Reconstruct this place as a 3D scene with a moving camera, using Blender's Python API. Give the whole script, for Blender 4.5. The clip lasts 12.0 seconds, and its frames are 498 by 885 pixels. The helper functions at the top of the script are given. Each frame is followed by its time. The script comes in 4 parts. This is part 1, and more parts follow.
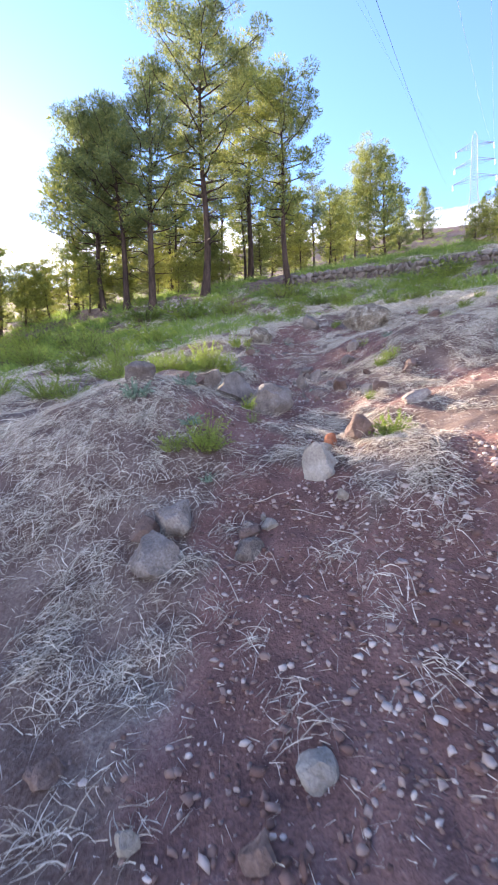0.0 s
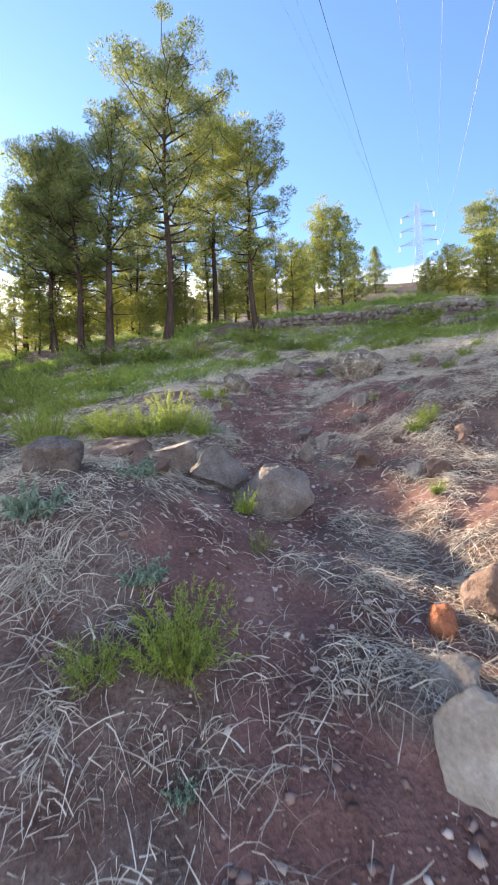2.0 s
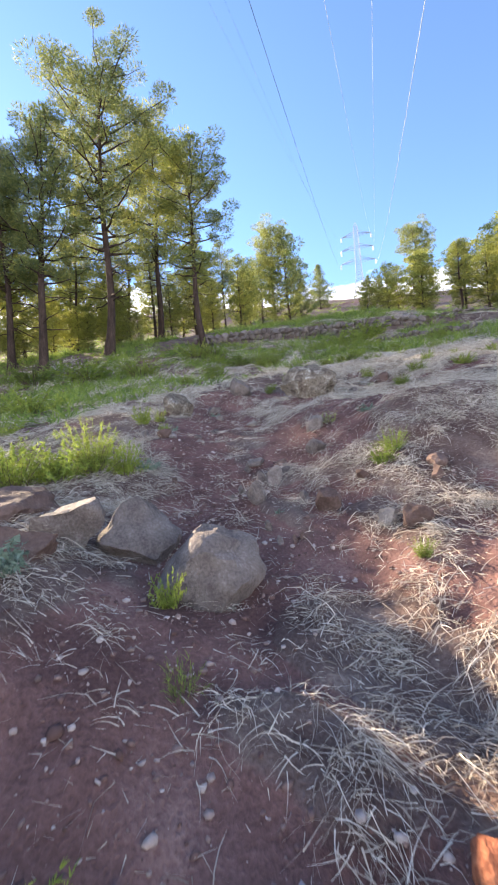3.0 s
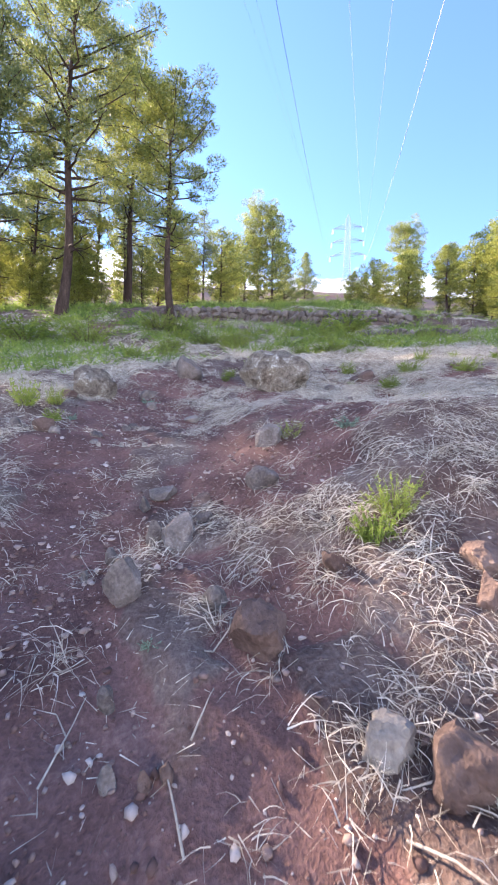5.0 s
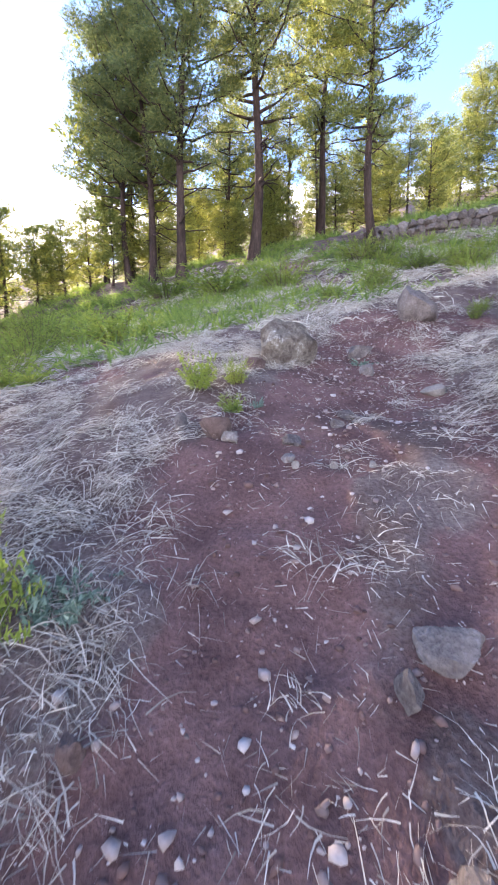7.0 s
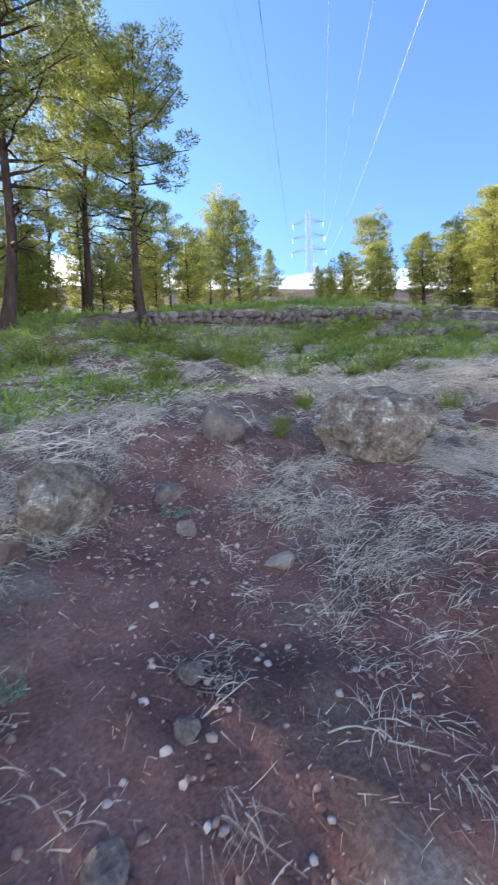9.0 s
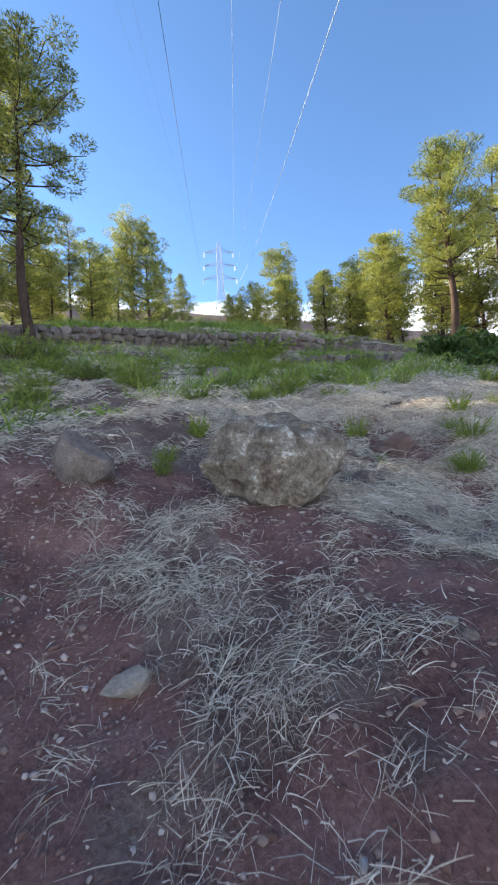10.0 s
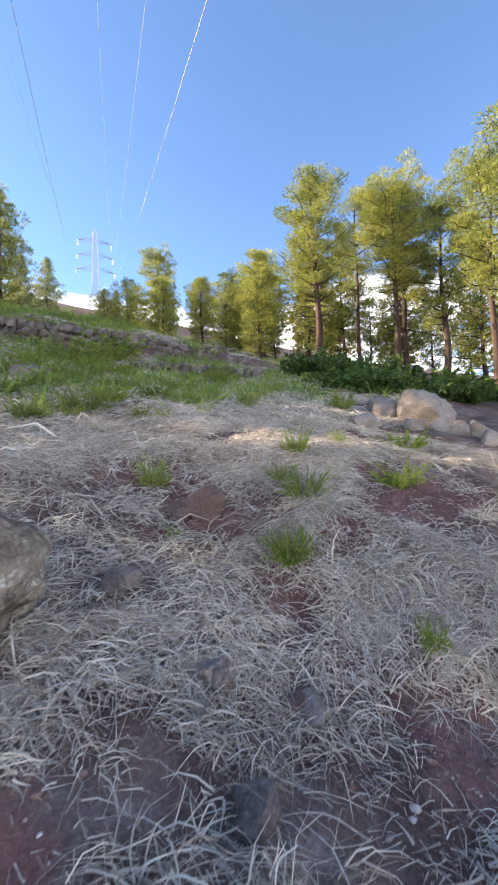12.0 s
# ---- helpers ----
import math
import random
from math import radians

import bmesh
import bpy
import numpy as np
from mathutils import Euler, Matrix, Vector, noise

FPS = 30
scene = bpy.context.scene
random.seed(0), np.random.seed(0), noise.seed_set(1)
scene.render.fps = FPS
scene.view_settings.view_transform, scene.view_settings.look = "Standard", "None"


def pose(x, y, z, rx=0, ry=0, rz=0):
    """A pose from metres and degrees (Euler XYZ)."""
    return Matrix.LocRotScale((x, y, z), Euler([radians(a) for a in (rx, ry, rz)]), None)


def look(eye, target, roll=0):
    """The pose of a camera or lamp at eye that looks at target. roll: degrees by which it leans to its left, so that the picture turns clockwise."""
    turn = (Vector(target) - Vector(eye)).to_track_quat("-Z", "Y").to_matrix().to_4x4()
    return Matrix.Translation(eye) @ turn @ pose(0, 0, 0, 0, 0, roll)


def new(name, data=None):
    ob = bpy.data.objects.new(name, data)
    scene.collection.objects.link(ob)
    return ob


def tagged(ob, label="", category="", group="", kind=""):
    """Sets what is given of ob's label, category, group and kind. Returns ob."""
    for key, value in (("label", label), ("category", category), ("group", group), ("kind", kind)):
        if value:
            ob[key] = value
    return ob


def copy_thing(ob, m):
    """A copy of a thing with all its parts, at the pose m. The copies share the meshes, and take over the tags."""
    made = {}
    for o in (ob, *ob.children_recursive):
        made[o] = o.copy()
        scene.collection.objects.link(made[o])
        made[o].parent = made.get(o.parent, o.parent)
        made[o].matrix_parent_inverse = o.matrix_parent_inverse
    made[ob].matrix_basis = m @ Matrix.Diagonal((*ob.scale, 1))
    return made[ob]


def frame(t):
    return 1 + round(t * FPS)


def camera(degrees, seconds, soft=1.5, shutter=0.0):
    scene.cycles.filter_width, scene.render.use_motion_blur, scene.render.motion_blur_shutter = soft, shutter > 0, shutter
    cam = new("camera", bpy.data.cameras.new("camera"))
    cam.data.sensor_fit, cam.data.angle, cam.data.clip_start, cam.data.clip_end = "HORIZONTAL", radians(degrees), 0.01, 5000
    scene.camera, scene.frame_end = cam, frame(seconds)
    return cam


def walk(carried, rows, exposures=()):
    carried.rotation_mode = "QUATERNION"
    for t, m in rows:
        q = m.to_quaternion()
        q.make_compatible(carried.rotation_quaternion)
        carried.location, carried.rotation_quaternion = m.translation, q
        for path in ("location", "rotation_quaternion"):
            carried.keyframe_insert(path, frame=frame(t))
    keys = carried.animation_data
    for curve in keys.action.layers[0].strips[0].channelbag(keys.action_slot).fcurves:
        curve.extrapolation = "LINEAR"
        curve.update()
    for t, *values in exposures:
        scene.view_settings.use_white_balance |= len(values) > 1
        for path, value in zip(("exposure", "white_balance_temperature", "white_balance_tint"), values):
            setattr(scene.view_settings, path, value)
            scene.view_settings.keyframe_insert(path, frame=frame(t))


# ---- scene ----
EXPOSURES = [(0, 2.5, 6300, 18), (0.6, 1.9, 6300, 14), (1.0, 1.5, 6300, 8), (1.5, 2.05, 6700, 8), (2.5, 2.25, 6800, 14), (3.2, 2.3, 6700, 14), (4.8, 2.6, 6300, 18), (6.0, 2.75, 6500, 22), (6.7, 2.85, 6500, 22), (8.3, 2.75, 6200, 16), (8.6, 2.65, 6200, 16), (9.0, 2.25, 6200, 12), (9.4, 1.8, 6200, 6), (10.5, 2.05, 6600, 10), (12.0, 2.15, 6800, 14)]
cam = camera(63.6, 12.0, 2.0, 0.15)
PATH = [
    (0, (-0.012, -0.296, 1.576), (-0.056, 1.696, 1.398), -1.88),
    (0.5, (-0.245, 0.227, 1.600), (-0.192, 2.226, 1.552), -2.07),
    (1, (-0.282, 0.735, 1.766), (0.120, 2.694, 1.775), -0.74),
    (1.5, (-0.230, 1.257, 1.924), (0.062, 3.236, 1.919), -3.86),
    (2, (-0.309, 1.847, 2.055), (-0.156, 3.841, 2.080), -2.06),
    (2.5, (-0.127, 2.263, 2.200), (0.232, 4.229, 2.277), -1.52),
    (3, (-0.046, 2.710, 2.318), (0.337, 4.671, 2.399), -4.37),
    (3.2, (-0.067, 2.943, 2.424), (0.390, 4.885, 2.565), -4.31),
    (4.8, (0.713, 4.394, 2.661), (1.296, 6.306, 2.690), 1.4),
    (5, (0.833, 4.579, 2.685), (1.361, 6.508, 2.686), 1.5),
    (5.5, (1.034, 4.989, 2.825), (1.206, 6.980, 2.731), 1.1),
    (6, (0.910, 5.499, 2.915), (0.669, 7.478, 2.758), 2.8),
    (6.3, (0.850, 5.775, 2.940), (0.430, 7.720, 2.745), 2.4),
    (6.5, (0.765, 6.016, 2.961), (0.289, 7.943, 2.713), 1.4),
    (6.7, (0.702, 6.260, 3.012), (0.225, 8.175, 2.691), 0.4),
    (8.3, (0.370, 7.448, 3.624), (0.623, 9.431, 3.576), -2.75),
    (8.5, (0.330, 7.644, 3.687), (0.594, 9.627, 3.665), -2.53),
    (9, (0.441, 7.977, 3.879), (1.114, 9.860, 3.875), -2.49),
    (9.5, (0.835, 8.299, 4.004), (1.837, 10.028, 4.074), -3.05),
    (10, (1.110, 8.686, 4.003), (2.169, 10.380, 4.093), -3.34),
    (10.5, (1.474, 9.043, 4.115), (2.678, 10.639, 4.168), -4.08),
    (11, (2.028, 9.203, 4.182), (3.416, 10.641, 4.257), -4.85),
    (11.5, (2.500, 9.319, 4.245), (3.984, 10.654, 4.361), -3.58),
    (12, (3.017, 9.445, 4.436), (4.529, 10.751, 4.531), -1.94),
]
walk(cam, [(t, look(eye, target, roll)) for t, eye, target, roll in PATH], EXPOSURES)

# ---- world, sun and exposure ----
SUN_AZ, SUN_EL = 36.0, 20.5     # degrees to the left of +y, and up
sun_way = Vector((-math.sin(radians(SUN_AZ)) * math.cos(radians(SUN_EL)), math.cos(radians(SUN_AZ)) * math.cos(radians(SUN_EL)), math.sin(radians(SUN_EL))))
sun = new("sun", bpy.data.lights.new("sun", "SUN"))
sun.data.energy, sun.data.angle, sun.data.color = 5.0, radians(0.6), (1.0, 0.84, 0.62)
sun.matrix_world = look(sun_way * 300, (0, 0, 0))

world = bpy.data.worlds.new("sky")
scene.world = world
world.use_nodes = True


def build_sky():
    nt = world.node_tree
    n, ln = nt.nodes, nt.links
    n.clear()
    out, bg = n.new("ShaderNodeOutputWorld"), n.new("ShaderNodeBackground")
    sky = n.new("ShaderNodeTexSky")
    sky.sky_type, sky.sun_disc = "NISHITA", False
    sky.sun_elevation, sky.sun_rotation = radians(SUN_EL), radians(-SUN_AZ)
    sky.altitude, sky.air_density, sky.dust_density, sky.ozone_density = 1200, 1.0, 0.25, 4.0
    # low broken cloud towards the horizon, all round
    co, sep = n.new("ShaderNodeTexCoord"), n.new("ShaderNodeSeparateXYZ")
    noi = n.new("ShaderNodeTexNoise")
    noi.inputs["Scale"].default_value, noi.inputs["Detail"].default_value, noi.inputs["Roughness"].default_value = 4.2, 7, 0.6
    mp = n.new("ShaderNodeMapping")
    mp.inputs["Location"].default_value, mp.inputs["Scale"].default_value = (0.35, 0.1, 0), (1, 1, 2.0)
    low = n.new("ShaderNodeMapRange")
    low.inputs["From Min"].default_value, low.inputs["From Max"].default_value = 0.5, 0.36
    low.inputs["To Min"].default_value, low.inputs["To Max"].default_value = -0.45, 0.1
    add, cut = n.new("ShaderNodeMath"), n.new("ShaderNodeMapRange")
    add.operation = "ADD"
    cut.inputs["From Min"].default_value, cut.inputs["From Max"].default_value = 0.48, 0.64
    mix = n.new("ShaderNodeMix")
    mix.data_type = "RGBA"
    mix.inputs["B"].default_value = (8.0, 8.1, 8.4, 1)
    ln.new(co.outputs["Generated"], sep.inputs[0])
    ln.new(co.outputs["Generated"], mp.inputs["Vector"])
    ln.new(mp.outputs[0], noi.inputs["Vector"])
    ln.new(sep.outputs["Z"], low.inputs["Value"])
    ln.new(low.outputs[0], add.inputs[0])
    ln.new(noi.outputs["Fac"], add.inputs[1])
    ln.new(add.outputs[0], cut.inputs["Value"])
    ln.new(cut.outputs[0], mix.inputs["Factor"])
    ln.new(sky.outputs[0], mix.inputs["A"])
    ln.new(mix.outputs["Result"], bg.inputs["Color"])
    bg.inputs["Strength"].default_value = 0.1
    ln.new(bg.outputs[0], out.inputs["Surface"])


build_sky()


# ---- materials ----
def material(name, stops, scale=6.0, rough=0.9, bump=0.4, fine=60.0, island=0.0, per_object=0.0, translucent=0.0, mask=None, mask_stops=None, metal=0.0, warp=0.0, streak=(1, 1, 1)):
    """A procedural material: a colour ramp on noise at two scales, varied by piece, with relief.
    mask: a mesh attribute that blends to a second ramp of colours."""
    m = bpy.data.materials.new(name)
    m.use_nodes = True
    nt = m.node_tree
    n, ln = nt.nodes, nt.links
    n.clear()
    out, bs = n.new("ShaderNodeOutputMaterial"), n.new("ShaderNodeBsdfPrincipled")
    bs.inputs["Roughness"].default_value, bs.inputs["Metallic"].default_value = rough, metal
    bs.inputs["Specular IOR Level"].default_value = 0.25
    co, mp = n.new("ShaderNodeTexCoord"), n.new("ShaderNodeMapping")
    mp.inputs["Scale"].default_value = streak
    ln.new(co.outputs["Object"], mp.inputs["Vector"])

    def noise_node(s, detail=6.0):
        t = n.new("ShaderNodeTexNoise")
        t.inputs["Scale"].default_value, t.inputs["Detail"].default_value, t.inputs["Roughness"].default_value = s, detail, 0.62
        t.inputs["Distortion"].default_value = warp
        ln.new(mp.outputs[0], t.inputs["Vector"])
        return t.outputs["Fac"]

    def maths(op, a, b):
        k = n.new("ShaderNodeMath")
        k.operation = op
        for i, v in enumerate((a, b)):
            if isinstance(v, (int, float)):
                k.inputs[i].default_value = v
            else:
                ln.new(v, k.inputs[i])
        return k.outputs[0]

    big, small = noise_node(scale), noise_node(fine, 4.0)
    fac = maths("ADD", maths("MULTIPLY", big, 0.62), maths("MULTIPLY", small, 0.38))
    # spread the narrow range of the noise over the ramp
    fac = maths("ADD", maths("MULTIPLY", maths("SUBTRACT", fac, 0.5), 2.2), 0.5)
    if island:
        g = n.new("ShaderNodeNewGeometry")
        fac = maths("ADD", maths("MULTIPLY", fac, 1 - island), maths("MULTIPLY", g.outputs["Random Per Island"], island))
    if per_object:
        g = n.new("ShaderNodeObjectInfo")
        fac = maths("ADD", maths("MULTIPLY", fac, 1 - per_object), maths("MULTIPLY", g.outputs["Random"], per_object))

    def coloured(cols):
        r = n.new("ShaderNodeValToRGB")
        e = r.color_ramp.elements
        while len(e) < len(cols):
            e.new(0.5)
        for i, c in enumerate(cols):
            e[i].position, e[i].color = 0.08 + 0.84 * i / (len(cols) - 1), (*c, 1)
        ln.new(fac, r.inputs["Fac"])
        return r.outputs["Color"]

    colour = coloured(stops)
    if mask:
        at = n.new("ShaderNodeAttribute")
        at.attribute_name = mask
        edge = n.new("ShaderNodeMapRange")
        edge.inputs["From Min"].default_value, edge.inputs["From Max"].default_value = 0.38, 0.66
        ln.new(maths("ADD", at.outputs["Fac"], maths("MULTIPLY", maths("SUBTRACT", noise_node(3.5, 8.0), 0.5), 0.9)), edge.inputs["Value"])
        mx = n.new("ShaderNodeMix")
        mx.data_type = "RGBA"
        ln.new(edge.outputs[0], mx.inputs["Factor"])
        ln.new(colour, mx.inputs["A"])
        ln.new(coloured(mask_stops), mx.inputs["B"])
        colour = mx.outputs["Result"]
    ln.new(colour, bs.inputs["Base Color"])
    if bump:
        b = n.new("ShaderNodeBump")
        b.inputs["Strength"].default_value, b.inputs["Distance"].default_value = bump, 0.03
        ln.new(maths("ADD", maths("MULTIPLY", big, 0.6), maths("MULTIPLY", small, 0.5)), b.inputs["Height"])
        ln.new(b.outputs[0], bs.inputs["Normal"])
    shade = bs.outputs[0]
    if translucent:
        tr, mx = n.new("ShaderNodeBsdfTranslucent"), n.new("ShaderNodeMixShader")
        ln.new(colour, tr.inputs["Color"])
        mx.inputs["Fac"].default_value = translucent
        ln.new(bs.outputs[0], mx.inputs[1])
        ln.new(tr.outputs[0], mx.inputs[2])
        shade = mx.outputs[0]
    ln.new(shade, out.inputs["Surface"])
    return m


GROUND = material("red_earth", [(0.06, 0.03, 0.027), (0.125, 0.064, 0.055), (0.2, 0.108, 0.092), (0.31, 0.19, 0.162)], 1.9, 0.95, 1.0, 48,
                  mask="litter", mask_stops=[(0.05, 0.029, 0.024), (0.105, 0.064, 0.053), (0.18, 0.128, 0.107), (0.32, 0.26, 0.22)])
STRAW = material("dry_grass", [(0.16, 0.122, 0.096), (0.42, 0.36, 0.3), (0.66, 0.6, 0.51), (0.87, 0.815, 0.72)], 0.8, 0.75, 0, 9, island=0.6, translucent=0.25)
ROCK = material("grey_basalt", [(0.055, 0.043, 0.04), (0.13, 0.105, 0.095), (0.22, 0.185, 0.168), (0.38, 0.34, 0.31)], 7, 0.9, 1.0, 55, per_object=0.25)
ROCK_BROWN = material("brown_basalt", [(0.05, 0.032, 0.028), (0.11, 0.07, 0.058), (0.17, 0.115, 0.097), (0.26, 0.19, 0.165)], 5, 0.92, 0.9, 45, per_object=0.2)
ROCK_RED = material("red_tuff", [(0.1, 0.035, 0.022), (0.22, 0.075, 0.04), (0.33, 0.13, 0.07), (0.42, 0.2, 0.12)], 7, 0.95, 0.8, 60)
ROCK_PALE = material("pale_stone", [(0.11, 0.088, 0.074), (0.21, 0.177, 0.152), (0.31, 0.27, 0.235), (0.43, 0.385, 0.345)], 5, 0.9, 0.7, 50, per_object=0.2)
LICHEN = material("lichen_boulder", [(0.05, 0.035, 0.027), (0.115, 0.09, 0.07), (0.24, 0.205, 0.165), (0.74, 0.72, 0.65)], 5.5, 0.92, 1.0, 34, warp=0.8)
PEBBLE = material("gravel", [(0.08, 0.043, 0.036), (0.165, 0.095, 0.08), (0.27, 0.19, 0.165), (0.58, 0.5, 0.46)], 3, 0.85, 0.2, 30, island=0.7)
CHIP = material("pale_chips", [(0.14, 0.09, 0.075), (0.26, 0.19, 0.165), (0.4, 0.32, 0.285), (0.66, 0.59, 0.55)], 3, 0.85, 0.2, 30, island=0.7)
BARK = material("pine_bark", [(0.018, 0.012, 0.01), (0.042, 0.028, 0.022), (0.08, 0.053, 0.042), (0.14, 0.1, 0.08)], 3, 0.95, 1.0, 26, streak=(1, 1, 0.22))
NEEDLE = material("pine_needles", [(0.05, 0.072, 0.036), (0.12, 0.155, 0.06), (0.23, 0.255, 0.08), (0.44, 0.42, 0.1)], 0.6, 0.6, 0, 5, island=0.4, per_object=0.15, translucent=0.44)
# lit copy of the needles: the sun's yellow and brightness are in the colour
NEEDLE_SUN = material("sunlit_pine_needles", [(0.065, 0.092, 0.032), (0.165, 0.2, 0.052), (0.32, 0.33, 0.07), (0.56, 0.52, 0.1)], 0.6, 0.6, 0, 5, island=0.4, per_object=0.15, translucent=0.4)
LEAF = material("green_leaves", [(0.09, 0.13, 0.03), (0.18, 0.25, 0.05), (0.3, 0.37, 0.07), (0.45, 0.48, 0.1)], 2, 0.6, 0, 12, island=0.5, per_object=0.3, translucent=0.45)
UNDER = material("shade_undergrowth", [(0.065, 0.115, 0.034), (0.16, 0.24, 0.058), (0.29, 0.38, 0.08), (0.48, 0.51, 0.11)], 0.5, 0.6, 0, 3, island=0.4, translucent=0.4)
LEAF_BLUE = material("grey_green_leaves", [(0.08, 0.12, 0.08), (0.15, 0.21, 0.15), (0.24, 0.32, 0.24), (0.34, 0.42, 0.33)], 2, 0.7, 0, 12, island=0.5, translucent=0.3)
LEAF_DARK = material("dark_green_leaves", [(0.025, 0.05, 0.016), (0.055, 0.1, 0.026), (0.1, 0.165, 0.036), (0.17, 0.23, 0.05)], 2, 0.5, 0, 12, island=0.5, translucent=0.3)
STEM = material("woody_stem", [(0.06, 0.045, 0.03), (0.12, 0.09, 0.06), (0.2, 0.16, 0.1)], 4, 0.9, 0.3, 40)
TWIG = material("bleached_twig", [(0.25, 0.2, 0.16), (0.42, 0.36, 0.3), (0.6, 0.54, 0.47)], 8, 0.85, 0.3, 60)
# steel of the far pylon, with pale blue aerial haze mixed into its colour
STEEL = material("hazed_galvanised_steel", [(0.2, 0.23, 0.29), (0.28, 0.31, 0.37), (0.36, 0.39, 0.45)], 2, 0.8, 0.1, 20)
GLASS_DISC = material("pale_insulator", [(0.45, 0.47, 0.5), (0.6, 0.62, 0.64)], 2, 0.25, 0, 20)
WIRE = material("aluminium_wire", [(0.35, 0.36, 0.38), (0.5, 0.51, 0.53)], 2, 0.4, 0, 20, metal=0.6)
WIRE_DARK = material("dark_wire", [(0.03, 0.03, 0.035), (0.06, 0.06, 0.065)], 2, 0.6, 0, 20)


# ---- the slope ----
def ramp(a, b, v):
    """A smooth step from 0 at a to 1 at b."""
    k = np.clip((v - a) / (b - a), 0.0, 1.0)
    return k * k * (3 - 2 * k)


# swells and hollows round the path: heights on a grid of soft humps
SWELLS = [
    (-0.31, -0.19, -0.07, -0.01, -0.00),
    (-0.14, -0.06, 0.04, -0.02, 0.00),
    (0.56, -0.21, -0.23, -0.23, 0.05),
    (0.03, -0.16, -0.07, -0.15, 0.01),
    (0.04, -0.14, -0.32, 0.35, 0.10),
    (-0.06, -0.06, -0.08, 0.12, -0.44),
    (0.04, 0.08, -0.44, 0.04, -0.30),
    (0.01, -0.07, -0.03, -0.21, -0.27),
]


def hill(x, y):
    """The height of the slope, without its small relief."""
    x, y = np.asarray(x, float), np.asarray(y, float)
    z = 0.316 + 0.1286 * np.clip(x, -60, 400) + 0.2845 * np.clip(y, -40, 400)
    for j, row in enumerate(SWELLS):
        for i, a in enumerate(row):
            z = z + a * np.exp(-((x + 1.4 - 1.5 * i) ** 2 + (y - 1.5 - 1.5 * j) ** 2) / 2.0)
    # the bank beside the gully, which catches the low sun
    z = z + 0.25 * ramp(1.0, 1.5, x) * (1 - ramp(2.2, 4.5, x)) * np.exp(-((y - 4.6) / 0.65) ** 2)
    # steeper towards the pines, with a step at the terrace wall
    side = 1 - ramp(14, 26, x)
    behind = (y - 27.2) + 0.33 * (x - 2.4)
    held = ramp(0.5, 2.2, x)
    z = z + side * (1.9 - 0.6 * held) * ramp(19, 31, y) + side * 0.6 * held * ramp(0.1, 0.5, behind)
    z = z + 0.0011 * np.clip(y - 40, 0, 120) ** 2 * (1 - ramp(90, 200, x))
    z = z + 1.75 * ramp(55, 112, y)
    return z


def value_noise(x, y, seed):
    """Smooth lattice noise from -1 to 1 on arrays."""
    xi, yi = np.floor(x).astype(np.int64), np.floor(y).astype(np.int64)
    fx, fy = x - xi, y - yi
    fx, fy = fx * fx * (3 - 2 * fx), fy * fy * (3 - 2 * fy)

    def lattice(i, j):
        h = (i * 374761393 + j * 668265263 + seed * 974634777) & 0xFFFFFFFF
        h = ((h ^ (h >> 13)) * 1274126177) & 0xFFFFFFFF
        return ((h ^ (h >> 16)) & 0xFFFF) / 32767.5 - 1.0

    a, b, c, d = lattice(xi, yi), lattice(xi + 1, yi), lattice(xi, yi + 1), lattice(xi + 1, yi + 1)
    return (a * (1 - fx) + b * fx) * (1 - fy) + (c * (1 - fx) + d * fx) * fy


# bare earth: stretches of the trodden gully, each with its half width
BARE = [
    (0.25, -3.0, 0.15, 3.4, 0.60), (0.15, 3.4, 0.30, 5.2, 0.50), (0.30, 5.2, 0.30, 9.0, 0.55), (1.20, 5.3, 1.50, 6.2, 0.30),
    (0.30, 9.0, 1.30, 12.5, 0.65), (2.75, 8.8, 2.90, 11.2, 0.42), (1.70, 8.0, 1.75, 9.6, 0.40), (2.60, 12.2, 1.30, 13.0, 0.45),
    (1.10, 4.3, 1.90, 4.9, 0.35), (4.85, 9.9, 4.95, 10.3, 0.18), (6.40, 11.0, 7.00, 11.0, 0.30), (0.60, 1.2, 1.80, 1.9, 0.60),
    (3.35, 8.4, 3.15, 10.5, 0.45), (2.60, 8.2, 2.75, 9.3, 0.45), (0.90, 2.0, 1.90, 2.7, 0.40), (1.90, 5.0, 2.90, 4.9, 0.30),
    (5.00, 10.75, 5.10, 11.00, 0.14), (-0.15, 4.75, -0.35, 3.95, 0.38), (5.90, 10.90, 6.90, 10.60, 0.28), (5.05, 9.80, 5.15, 10.30, 0.20),
]


# straw that lies over the bare earth: short strips, each with its half width
STRAWY = [
    (1.12, 7.42, 1.28, 7.20, 0.12), (1.62, 5.90, 1.62, 5.60, 0.14), (2.15, 6.10, 2.25, 5.85, 0.22), (0.95, 6.55, 1.02, 6.30, 0.06), (0.25, 4.20, 0.45, 4.05, 0.18),
    (0.82, 4.62, 1.15, 4.15, 0.28), (0.32, 3.45, 0.40, 3.30, 0.18), (3.60, 10.10, 3.90, 9.80, 0.25), (-0.35, 7.60, -0.25, 7.70, 0.20),
]


def strips(x, y, rows):
    best = np.full(np.broadcast(x, y).shape, -9.0)
    for ax, ay, bx, by, w in rows:
        k = np.clip(((x - ax) * (bx - ax) + (y - ay) * (by - ay)) / ((bx - ax) ** 2 + (by - ay) ** 2), 0, 1)
        best = np.maximum(best, (w - np.hypot(x - ax - k * (bx - ax), y - ay - k * (by - ay))) / 0.25)
    return best


